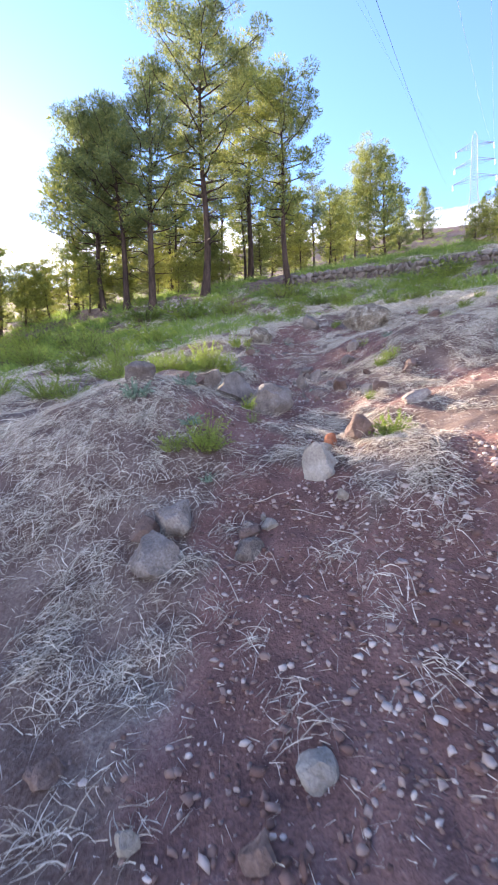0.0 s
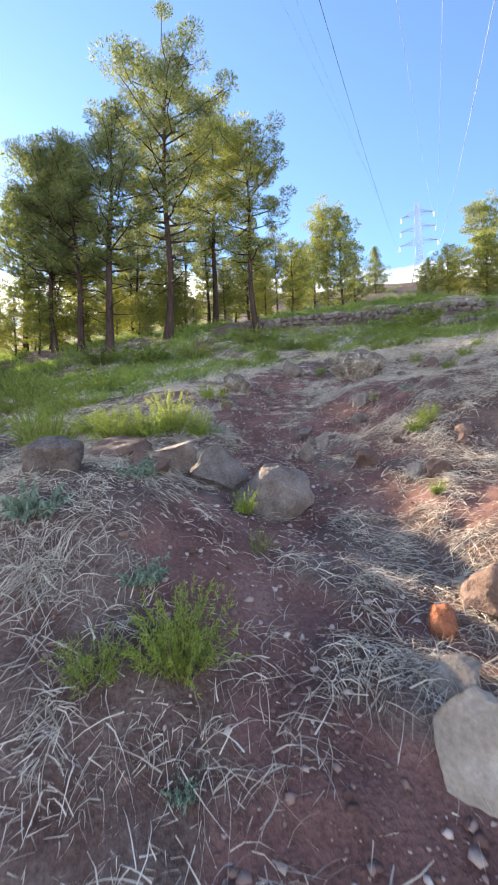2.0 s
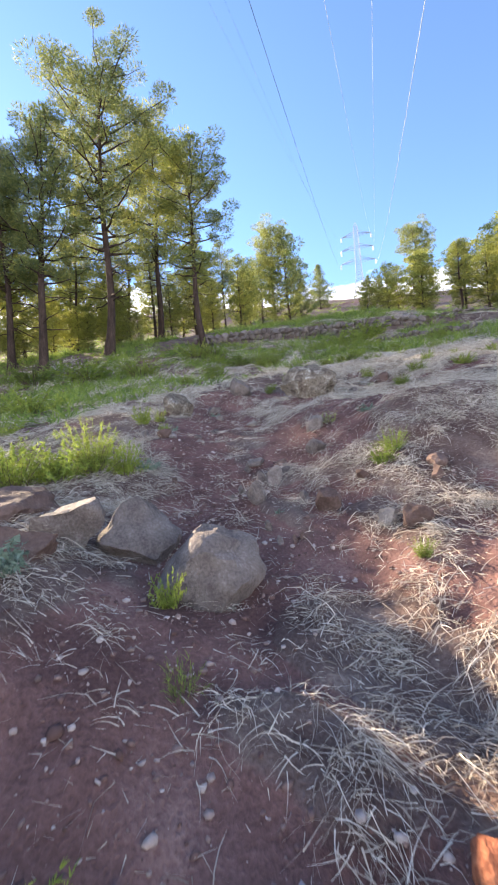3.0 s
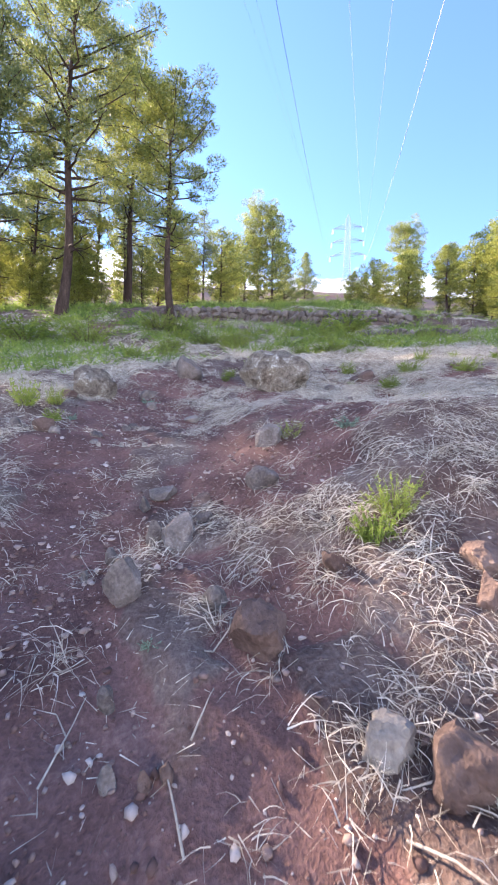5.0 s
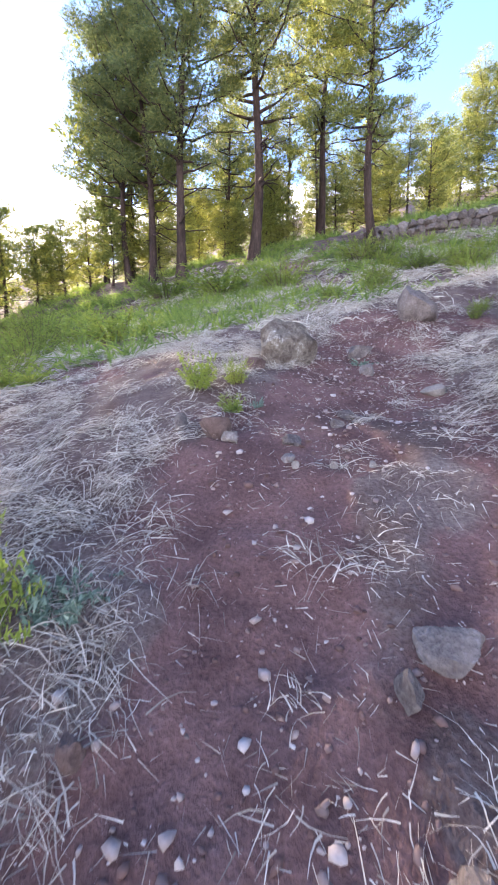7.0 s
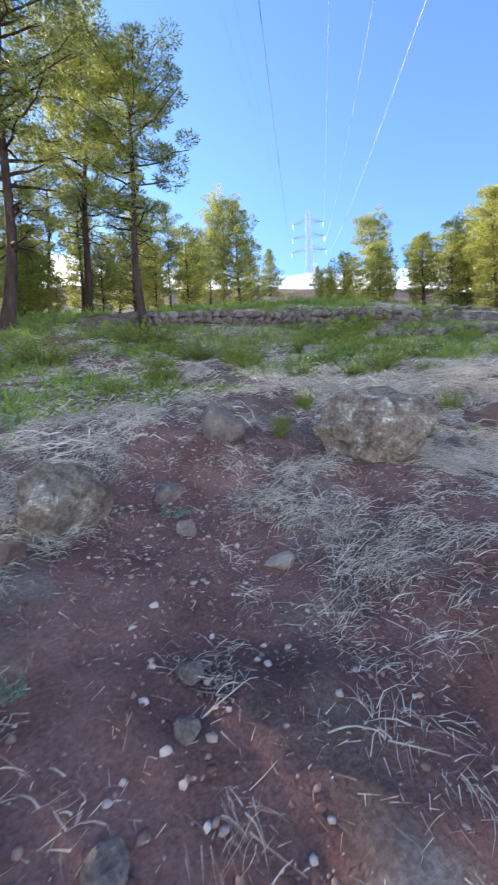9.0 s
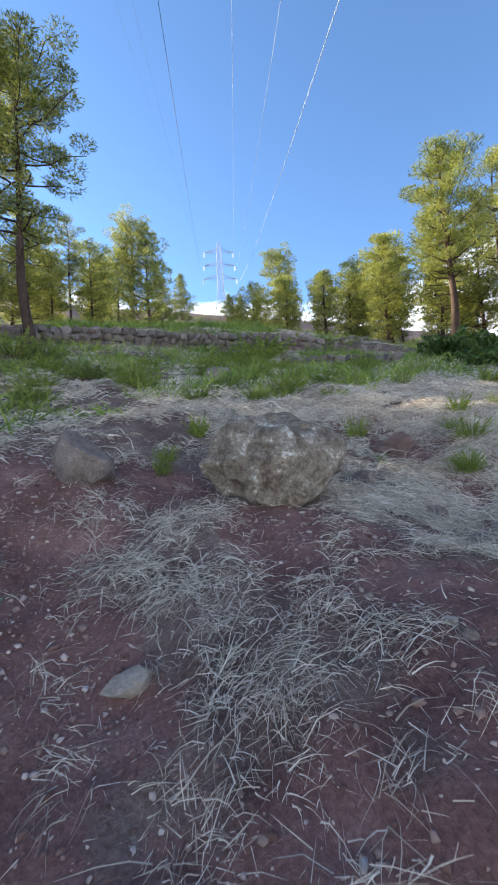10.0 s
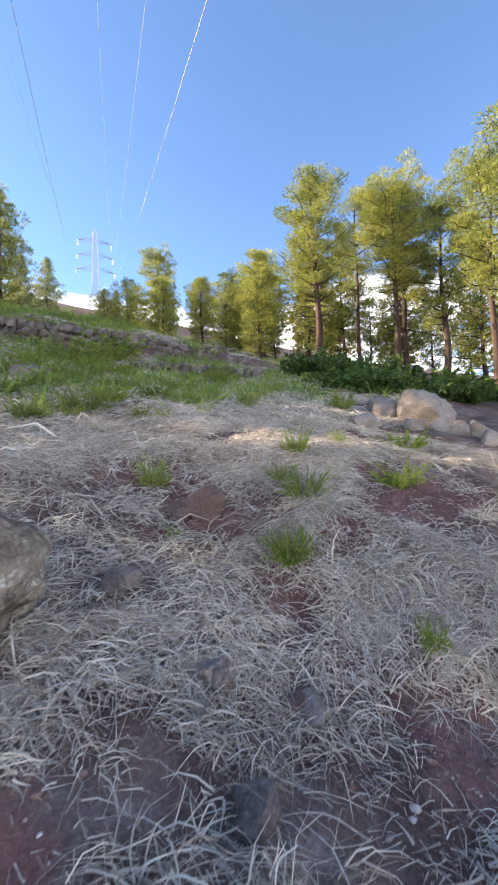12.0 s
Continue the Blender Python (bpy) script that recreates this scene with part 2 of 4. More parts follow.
def bare(x, y):
    """1 on bare earth, 0 where dead grass lies."""
    x, y = np.asarray(x, float), np.asarray(y, float)
    best = strips(x, y, BARE)
    best = best + 0.8 * value_noise(x * 2.3, y * 2.3, 5) + 0.4 * value_noise(x * 6, y * 6, 6)
    best = np.maximum(best, (value_noise(x * 0.75, y * 0.75, 8) + 0.4 * value_noise(x * 2.6, y * 2.6, 9) - 0.62) * 4)
    best = best - 4 * np.clip(0.6 + strips(x, y, STRAWY) + 0.4 * value_noise(x * 6, y * 6, 7), 0, 1)
    return np.clip(0.5 + 0.5 * best, 0, 1)


def ground(x, y):
    """The height of the ground with its relief."""
    x, y = np.asarray(x, float), np.asarray(y, float)
    b = bare(x, y)
    far = 1 + np.clip(np.hypot(x - 1, y - 6) - 14, 0, 60) * 0.03
    z = hill(x, y) + far * (0.07 * value_noise(x * 0.7, y * 0.7, 1) + 0.035 * value_noise(x * 1.9, y * 1.9, 2))
    z = z + 0.02 * value_noise(x * 5.1, y * 5.1, 3) + 0.011 * value_noise(x * 11, y * 11, 4) + 0.012 * np.abs(value_noise(x * 8, y * 8, 14)) * b
    return z - 0.06 * b


def at_ground(x, y):
    return float(ground(np.array([x]), np.array([y]))[0])


def link_mesh(name, verts, faces, mat, parent=None, label="", smooth=False):
    """One mesh object out of arrays: verts (n, 3) and faces (m, 3 or 4)."""
    me = bpy.data.meshes.new(name)
    verts, faces = np.asarray(verts, np.float32), np.asarray(faces, np.int32)
    k = faces.shape[1]
    me.vertices.add(len(verts))
    me.vertices.foreach_set("co", verts.ravel())
    me.loops.add(faces.size)
    me.loops.foreach_set("vertex_index", faces.ravel())
    me.polygons.add(len(faces))
    me.polygons.foreach_set("loop_start", np.arange(0, faces.size, k, dtype=np.int32))
    me.polygons.foreach_set("loop_total", np.full(len(faces), k, np.int32))
    if smooth:
        me.polygons.foreach_set("use_smooth", np.ones(len(faces), bool))
    me.update()
    me.materials.append(mat)
    ob = new(name, me)
    if parent:
        ob.parent = parent
    if label:
        tagged(ob, label)
    return ob


def spaced(a, b, step, out_lo, out_hi, grow):
    """Grid lines: even from a to b, then wider and wider to out_lo and out_hi."""
    mid = list(np.arange(a, b + step / 2, step))
    s, v, hi = step, mid[-1], []
    while v < out_hi:
        s = min(s * grow, 25)
        v += s
        hi.append(v)
    s, v, lo = step, a, []
    while v > out_lo:
        s = min(s * grow, 25)
        v -= s
        lo.append(v)
    return np.array(lo[::-1] + mid + hi)


def build_ground():
    gx, gy = spaced(-3.2, 8.5, 0.045, -600, 900, 1.1), spaced(0.2, 15.0, 0.045, -400, 900, 1.1)
    X, Y = np.meshgrid(gx, gy)
    Z = ground(X, Y)
    # beyond the brow the land falls away again
    brow = np.clip(np.hypot(X, Y) - 132, 0, None)
    Z = Z - 0.7 * brow * ramp(0, 40, brow)
    nx, ny = len(gx), len(gy)
    i = (np.arange(ny - 1)[:, None] * nx + np.arange(nx - 1)[None, :]).ravel()
    ob = link_mesh("ground", np.stack([X, Y, Z], -1).reshape(-1, 3), np.stack([i, i + 1, i + nx + 1, i + nx], 1), GROUND, smooth=True)
    at = ob.data.attributes.new("litter", "FLOAT", "POINT")
    at.data.foreach_set("value", (1 - bare(X, Y)).ravel().astype(np.float32))
    tagged(ob, "steep hillside of red earth strewn with dead grass", "ground", kind="structure")


build_ground()


# ---- makers ----
rng = np.random.default_rng(7)


def ribbons(base, lead, length, rise, width, segs=3, droop=0.0, curl=0.0):
    """Bent thin blades. base, lead (n, 3); lead is the way a blade grows; rise lifts its middle, droop lowers its tip."""
    n = len(base)
    lead = lead / np.linalg.norm(lead, axis=1, keepdims=True)
    side = np.cross(lead, rng.normal(size=(n, 3)))
    side /= np.linalg.norm(side, axis=1, keepdims=True) + 1e-9
    rows = []
    swing = np.stack([-lead[:, 1], lead[:, 0], np.zeros(n)], 1) * (rng.normal(0, 1, n) * curl * length)[:, None]
    for k in range(segs + 1):
        s = k / segs
        p = base + lead * (length * s)[:, None]
        p = p + swing * s * s
        p[:, 2] += rise * 4 * s * (1 - s) - droop * length * s * s
        w = side * (width * (1 - 0.8 * s) / 2)[:, None]
        rows += [p - w, p + w]
    verts = np.stack(rows, 1).reshape(-1, 3)
    o = np.arange(n)[:, None] * (2 * segs + 2)
    quads = [np.stack([o[:, 0] + 2 * k, o[:, 0] + 2 * k + 1, o[:, 0] + 2 * k + 3, o[:, 0] + 2 * k + 2], 1) for k in range(segs)]
    return verts, np.stack(quads, 1).reshape(-1, 4)


def tube(points, radii, sides=7):
    """A tapered pipe through points, as arrays, closed at the tip."""
    P, n = np.asarray(points, float), len(points)
    T = np.gradient(P, axis=0)
    T /= np.linalg.norm(T, axis=1, keepdims=True) + 1e-9
    ref = np.where(np.abs(T[:, 2:3]) > 0.9, np.array([[1.0, 0, 0]]), np.array([[0, 0, 1.0]]))
    A = np.cross(T, ref)
    A /= np.linalg.norm(A, axis=1, keepdims=True) + 1e-9
    B = np.cross(T, A)
    ang = np.linspace(0, 2 * np.pi, sides, endpoint=False)
    V = P[:, None] + np.asarray(radii)[:, None, None] * (np.cos(ang)[None, :, None] * A[:, None] + np.sin(ang)[None, :, None] * B[:, None])
    F = [(i * sides + j, i * sides + (j + 1) % sides, (i + 1) * sides + (j + 1) % sides, (i + 1) * sides + j) for i in range(n - 1) for j in range(sides)]
    return V.reshape(-1, 3), np.array(F)


def joined(pieces):
    V, F, o = [], [], 0
    for v, f in pieces:
        V.append(v)
        F.append(f + o)
        o += len(v)
    return np.concatenate(V), np.concatenate(F)


ICO = {}


def ico(level):
    if level not in ICO:
        bm = bmesh.new()
        bmesh.ops.create_icosphere(bm, subdivisions=level, radius=1)
        v = np.array([p.co[:] for p in bm.verts])
        f = np.array([[q.index for q in face.verts] for face in bm.faces])
        bm.free()
        ICO[level] = v, f
    return ICO[level]


def rock_shape(seed, w, d, h, level=4, cuts=12, rough=0.2):
    """A broken stone: a ball cut by random planes, with lumps and grain on it."""
    r = np.random.default_rng(seed)
    v, f = ico(level)
    v = v.copy()
    for _ in range(cuts):
        nrm = r.normal(size=3)
        nrm /= np.linalg.norm(nrm)
        over = v @ nrm - r.uniform(0.42, 0.84)
        v -= np.where(over > 0, over * 0.97, 0)[:, None] * nrm
    lump = [noise.fractal(Vector(p * 1.6 + seed * 3.7), 1.0, 2.1, 5) for p in v]
    v *= (1 + rough * np.array(lump))[:, None]
    v[:, 2] = np.where(v[:, 2] < -0.55, -0.55 + (v[:, 2] + 0.55) * 0.3, v[:, 2])
    size = v.max(0) - v.min(0)
    return (v - (v.max(0) + v.min(0)) / 2) / size * np.array([w, d, h]), f


def stone(name, x, y, w, h, mat, label, category="rock", group="", depth=None, sunk=0.4, turn=None, tilt=0.0, level=3, cuts=8, seed=None, kind=""):
    seed = seed if seed is not None else int(abs(x * 131 + y * 71) * 10) % 9973
    d = depth or w * (0.8 + 0.3 * ((seed * 37 % 100) / 100))
    v, f = rock_shape(seed, w, d, h * (1 + sunk), level, cuts)
    ob = link_mesh(name, v, f, mat, smooth=False)
    ob.matrix_world = pose(x, y, at_ground(x, y) + h * (1 + sunk) / 2 - h * sunk, 14, -6) @ pose(0, 0, 0, tilt, 0, turn if turn is not None else seed % 360)
    ob.data.polygons.foreach_set("use_smooth", np.ones(len(f), bool))
    ob.data.set_sharp_from_angle(angle=radians(28))
    return tagged(ob, label, category, group, kind)


def pine(label, seed, height, start, reach, limbs, lean=(0.0, 0.0), shape="round", needle=NEEDLE, girth=0.017, puff=0.8, per_puff=300, dead=5, leaf=1.25):
    """A pine: bent tapered trunk, limbs, and a crown of needle tufts set round the ends of the limbs.
    start: where the crown begins, as a share of the height; reach: its half width."""
    r = np.random.default_rng(seed)
    tree = tagged(new("pine_tree"), label, "tree", "pines on the hillside")
    s = np.linspace(0, 1, 14)
    bend = r.normal(0, 0.012, (2, 3)) * height
    cx = lean[0] * s + sum(bend[0, k] * np.sin((k + 1) * np.pi * s) / (k + 1) for k in range(3))
    cy = lean[1] * s + sum(bend[1, k] * np.sin((k + 1) * np.pi * s) / (k + 1) for k in range(3))
    spine = np.stack([cx, cy, s * height * 0.98 - 0.25], 1)
    rad = height * girth * (1 - 0.86 * s) + height * girth * 0.5 * np.exp(-s * 26)
    link_mesh("trunk", *tube(spine, rad, 10), BARK, tree, smooth=True)

    def on_spine(k):
        return np.array([np.interp(k, s, spine[:, i]) for i in range(3)])

    wood, centres, radii = [], [], []
    big = set(range(0, limbs, max(1, limbs // 9)))
    for i in range(limbs):
        k = start + (1 - start) * (i + r.uniform(0, 0.9)) / limbs
        u = (k - start) / (1 - start)
        prof = {"round": math.sin(math.pi * min(1, 0.16 + 0.8 * u)) ** 0.7, "cone": 1.02 - u, "umbrella": 0.45 + 0.75 * math.sin(math.pi * min(1, 0.05 + 0.88 * u)) * u ** 0.5}[shape]
        a = i * 2.4 + r.uniform(-0.5, 0.5)
        L = reach * prof * r.uniform(0.62, 1.12)
        p0 = on_spine(min(k, 0.985))
        up = r.uniform(-0.05, 0.32) + 0.35 * u
        way = np.array([math.cos(a), math.sin(a), up])
        q = np.linspace(0, 1, 5)[:, None]
        P = p0 + way * L * q
        P[:, 2] += 0.14 * L * (q[:, 0] ** 2 - 0.4 * q[:, 0])
        P[1:] += r.normal(0, 0.035 * L, (4, 3))
        arm = tube(P, height * 0.0042 * (1.15 - u * 0.6) * np.linspace(1, 0.3, 5), 5)
        if i in big:
            link_mesh("limb", *arm, BARK, tree, smooth=True)
        else:
            wood.append(arm)
        m = max(1, int(L / (puff * 0.85)))
        for j in range(m):
            w = 0.34 + 0.66 * (j + r.uniform(0, 0.8)) / m
            c = p0 + (P[-1] - p0) * w + r.normal(0, 0.12 * puff + 0.05 * L, 3) * np.array([1, 1, 0.6])
            centres.append(c + np.array([0, 0, 0.15 * puff]))
            radii.append(puff * r.uniform(0.5, 1.05) * (0.8 + 0.25 * w))
    centres.append(on_spine(1) + np.array([0, 0, 0.1]))
    radii.append(puff * (0.75 if shape == "cone" else 1.0))
    if shape == "umbrella":
        # a full rounded head
        for k, off, a in ((0.955, 0.75, 0.4), (0.95, 0.8, 2.5), (0.945, 0.8, 4.6), (0.91, 1.1, 1.5), (0.9, 1.15, 3.6), (0.905, 1.1, 5.6)):
            centres.append(on_spine(k) + puff * off * np.array([math.cos(a), math.sin(a), 0.2]))
            radii.append(puff * 1.05)
    # bare broken limbs under the crown
    for i in range(dead):
        k = start * r.uniform(0.55, 1.05)
        a = r.uniform(0, 6.28)
        L = reach * r.uniform(0.25, 0.7)
        p0 = on_spine(k)
        q = np.linspace(0, 1, 5)[:, None]
        P = p0 + np.array([math.cos(a), math.sin(a), r.uniform(-0.25, 0.2)]) * L * q
        P[1:] += r.normal(0, 0.05 * L, (4, 3))
        link_mesh("dead_limb", *tube(P, height * 0.0028 * np.linspace(1, 0.3, 5), 5), BARK, tree, "bare dead limb", smooth=True)
    tagged(link_mesh("branchwork", *joined(wood), BARK, tree, smooth=True), kind="stuff")
    C, R = np.repeat(np.array(centres), per_puff, 0), np.repeat(np.array(radii), per_puff)
    d = r.normal(size=(len(C), 3))
    d /= np.linalg.norm(d, axis=1, keepdims=True)
    d[:, 2] = d[:, 2] * 0.75 + 0.12
    base = C + d * (R * r.uniform(0.12, 0.88, len(C)) ** 0.45)[:, None] * np.array([1, 1, 0.66])
    lead = d + r.normal(0, 0.5, d.shape) + np.array([0, 0, 0.2])
    lead /= np.linalg.norm(lead, axis=1, keepdims=True)
    side = np.cross(lead, r.normal(size=lead.shape))
    side /= np.linalg.norm(side, axis=1, keepdims=True)
    ln, wd = leaf ** 0.4 * R * r.uniform(0.14, 0.27, len(C)), leaf * puff * r.uniform(0.014, 0.03, len(C))
    V = np.stack([base - side * wd[:, None], base + side * wd[:, None], base + lead * ln[:, None]], 1).reshape(-1, 3)
    link_mesh("crown", V, np.arange(len(V)).reshape(-1, 3), needle, tree)
    return tree


def plant(tree, x, y, turn=0.0, size=1.0, tall=1.0):
    tree.matrix_world = Matrix.LocRotScale((x, y, at_ground(x, y)), Euler((0, 0, radians(turn))), (size, size, size * tall))
    return tree


def again(tree, x, y, turn=0.0, size=1.0, tall=1.0, label=""):
    keep = tree.matrix_basis.copy()
    tree.matrix_basis = Matrix()
    ob = copy_thing(tree, Matrix.LocRotScale((x, y, at_ground(x, y)), Euler((0, 0, radians(turn))), (size, size, size * tall)))
    tree.matrix_basis = keep
    return tagged(ob, label) if label else ob


def bush(label, seed, kind, mat, stems=60, leaves=26):
    """A shrub of unit height and width: stems that spread from the foot, set with small leaves."""
    r = np.random.default_rng(seed)
    ob = tagged(new("shrub"), label, "shrub", "shrubs on the slope")
    a, out = r.uniform(0, 6.28, stems), r.uniform(0.02, 1, stems) ** 0.6
    lift = {"feather": 1.5, "leafy": 1.1, "dome": 0.75, "tuft": 1.9}[kind]
    lead = np.stack([np.cos(a) * out, np.sin(a) * out, np.full(stems, lift) * r.uniform(0.55, 1.15, stems)], 1) + r.normal(0, 0.16, (stems, 3))
    lead /= np.linalg.norm(lead, axis=1, keepdims=True)
    base = np.stack([np.cos(a) * out * 0.22, np.sin(a) * out * 0.22, np.full(stems, -0.03)], 1)
    L = (0.4 + 0.75 * r.uniform(0, 1, stems) ** 1.4) * {"feather": 1.0, "leafy": 0.95, "dome": 0.8, "tuft": 1.0}[kind]
    v, f = ribbons(base, lead, L, np.zeros(stems), np.full(stems, 0.016), 3, 0.22)
    tagged(link_mesh("stalk", v, f, STEM, ob), kind="stuff")
    k = r.uniform(0.18, 1.0, (stems, leaves))
    P = base[:, None] + lead[:, None] * (L[:, None] * k)[..., None]
    P[..., 2] -= 0.22 * L[:, None] * k * k
    P = P.reshape(-1, 3)
    d = np.repeat(lead, leaves, 0) * {"feather": 0.9, "leafy": 0.3, "dome": 0.2, "tuft": 1.6}[kind] + r.normal(0, 0.55, P.shape)
    n = len(P)
    ll = {"feather": 0.075, "leafy": 0.09, "dome": 0.12, "tuft": 0.3}[kind]
    ww = {"feather": 0.014, "leafy": 0.034, "dome": 0.06, "tuft": 0.013}[kind]
    v, f = ribbons(P, d, ll * r.uniform(0.6, 1.2, n), np.zeros(n), ww * r.uniform(0.7, 1.3, n), 1 if kind != "tuft" else 2, 0.25)
    tagged(link_mesh("foliage", v, f, mat, ob), kind="stuff")
    return ob


def shrub(model, x, y, w, h, label="", turn=None):
    """A copy of a shrub model, w wide and h high."""
    turn = (x * 97 + y * 53) % 360 if turn is None else turn
    ob = copy_thing(model, Matrix.LocRotScale((x, y, at_ground(x, y) - 0.02), Euler((0, 0, radians(turn))), (w * 0.78 / model.scale[0], w * 0.78 / model.scale[1], h * 1.1 / model.scale[2])))
    return tagged(ob, label) if label else ob


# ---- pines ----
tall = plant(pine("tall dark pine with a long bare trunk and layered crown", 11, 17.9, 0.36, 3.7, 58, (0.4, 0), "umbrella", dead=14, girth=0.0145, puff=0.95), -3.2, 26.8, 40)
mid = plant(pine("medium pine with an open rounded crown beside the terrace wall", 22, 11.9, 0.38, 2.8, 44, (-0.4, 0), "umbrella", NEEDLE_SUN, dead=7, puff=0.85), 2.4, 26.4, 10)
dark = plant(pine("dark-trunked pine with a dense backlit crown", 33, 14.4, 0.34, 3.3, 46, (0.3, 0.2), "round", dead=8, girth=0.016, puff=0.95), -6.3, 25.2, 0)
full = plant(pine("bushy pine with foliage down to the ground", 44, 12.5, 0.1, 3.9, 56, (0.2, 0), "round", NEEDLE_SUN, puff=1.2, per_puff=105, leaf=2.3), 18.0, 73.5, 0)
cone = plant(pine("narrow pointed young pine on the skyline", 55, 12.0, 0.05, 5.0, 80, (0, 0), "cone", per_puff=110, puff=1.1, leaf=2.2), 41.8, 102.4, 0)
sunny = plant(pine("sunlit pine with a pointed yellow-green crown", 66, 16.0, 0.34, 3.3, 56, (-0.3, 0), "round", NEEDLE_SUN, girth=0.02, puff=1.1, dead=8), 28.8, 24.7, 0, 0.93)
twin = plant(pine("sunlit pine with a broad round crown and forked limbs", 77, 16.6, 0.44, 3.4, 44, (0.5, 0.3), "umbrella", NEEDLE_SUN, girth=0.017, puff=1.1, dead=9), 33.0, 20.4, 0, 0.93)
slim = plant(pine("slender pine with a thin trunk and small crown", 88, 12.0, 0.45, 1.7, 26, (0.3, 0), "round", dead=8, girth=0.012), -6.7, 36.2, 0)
BACKLIT = "backlit pine in the grove beside the path"
again(dark, -8.4, 26.9, 120, 0.92, 1.0, BACKLIT)
again(tall, -10.4, 28.2, 200, 0.72, 1.0, BACKLIT)
again(full, -11.4, 30.4, 60, 1.02, 1.05, BACKLIT)
again(dark, -14.0, 32.0, 75, 0.8, 1.0, BACKLIT)
again(mid, -0.2, 33.8, 100, 1.2, 1.1, "pine with a yellow-green crown behind the medium pine")
again(slim, -2.9, 40.7, 50, 1.1, 1.0, "slender pine deep in the grove")
again(slim, -0.8, 42.8, 150, 1.05, 1.0, "slender pine deep in the grove")
again(full, -4.6, 39.0, 20, 0.75, 1.0, "bushy pine deep in the grove")
again(full, 3.6, 45.5, 80, 0.8, 1.0, "bushy pine deep in the grove")
again(slim, 7.1, 48.2, 250, 0.9, 1.0, "slender pine deep in the grove")
again(full, 10.1, 54.8, 300, 0.8, 1.0, "bushy pine deep in the grove")
again(full, -8.5, 44.0, 130, 0.9, 1.0, "bushy pine deep in the grove")
again(full, -14.0, 47.0, 210, 0.85, 1.0, "bushy pine deep in the grove")
for gx, gy, gt, gs in ((-20.0, 52.0, 15, 0.5), (-10.5, 52.0, 95, 0.75), (-5.5, 50.0, 165, 0.7), (-1.0, 51.0, 245, 0.75), (2.5, 55.0, 300, 0.7), (6.0, 58.0, 40, 0.75), (12.5, 62.0, 120, 0.7), (0.8, 39.5, 200, 0.42), (-3.5, 34.5, 20, 0.36), (4.5, 38.0, 80, 0.4), (-9.0, 37.5, 140, 0.42), (-22.5, 44.5, 10, 0.42), (-26.0, 47.0, 130, 0.4), (-30.0, 47.0, 70, 0.45), (-18.0, 43.0, 220, 0.4), (-33.0, 44.0, 160, 0.5)):
    again(full, gx, gy, gt, gs, 1.0, "bushy young pine deep in the grove")
CLUMP = "pine in a clump below the skyline"
again(mid, 21.2, 75.8, 70, 1.5, 1.05, CLUMP)
again(full, 23.4, 73.0, 160, 1.25, 1.1, CLUMP)
again(full, 15.0, 70.0, 220, 0.8, 1.0, CLUMP)
again(cone, 31.8, 90.2, 30, 0.95, 1.0, "pointed pine on the skyline")
again(cone, 63.8, 116.1, 80, 0.6, 1.0, "small pine on the skyline")
again(cone, 60.0, 103.3, 10, 0.62, 1.0, "small pine on the skyline")
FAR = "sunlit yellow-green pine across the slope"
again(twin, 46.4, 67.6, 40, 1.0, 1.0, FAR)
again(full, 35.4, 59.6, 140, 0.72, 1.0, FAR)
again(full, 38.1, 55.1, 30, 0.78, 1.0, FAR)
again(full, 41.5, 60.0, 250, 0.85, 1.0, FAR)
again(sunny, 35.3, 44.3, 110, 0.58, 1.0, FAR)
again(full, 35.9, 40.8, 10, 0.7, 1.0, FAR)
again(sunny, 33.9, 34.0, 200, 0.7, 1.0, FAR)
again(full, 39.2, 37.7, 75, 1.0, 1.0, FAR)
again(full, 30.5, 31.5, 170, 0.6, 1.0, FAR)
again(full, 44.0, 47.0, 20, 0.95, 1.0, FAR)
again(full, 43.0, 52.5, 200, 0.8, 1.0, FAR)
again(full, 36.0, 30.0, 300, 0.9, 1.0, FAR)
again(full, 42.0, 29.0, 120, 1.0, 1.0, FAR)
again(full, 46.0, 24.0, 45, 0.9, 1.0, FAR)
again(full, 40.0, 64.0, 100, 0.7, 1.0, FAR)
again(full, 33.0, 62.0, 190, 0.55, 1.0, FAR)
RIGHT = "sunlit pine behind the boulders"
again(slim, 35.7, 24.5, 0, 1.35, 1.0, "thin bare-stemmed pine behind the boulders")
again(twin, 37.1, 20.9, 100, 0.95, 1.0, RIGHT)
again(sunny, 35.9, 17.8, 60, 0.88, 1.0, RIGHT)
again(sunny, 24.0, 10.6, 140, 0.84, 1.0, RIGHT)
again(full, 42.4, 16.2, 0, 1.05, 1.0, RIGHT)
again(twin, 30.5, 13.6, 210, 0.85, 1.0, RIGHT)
DISTANT = "distant pine below the low sun"
again(tall, -28.6, 35.6, 20, 0.72, 1.0, DISTANT)
again(slim, -31.1, 41.5, 90, 0.55, 1.0, DISTANT)
again(slim, -28.7, 50.0, 10, 0.42, 1.0, DISTANT)
again(slim, -24.4, 48.2, 130, 0.4, 1.0, DISTANT)
# three more, mostly out of view, added to shade the ground beside the sun gap
again(dark, -19.6, 21.9, 150, 0.9, 1.0, BACKLIT)
again(full, -19.8, 18.0, 30, 1.0, 1.0, BACKLIT)
again(dark, -24.0, 27.0, 30, 0.9, 1.0, BACKLIT)

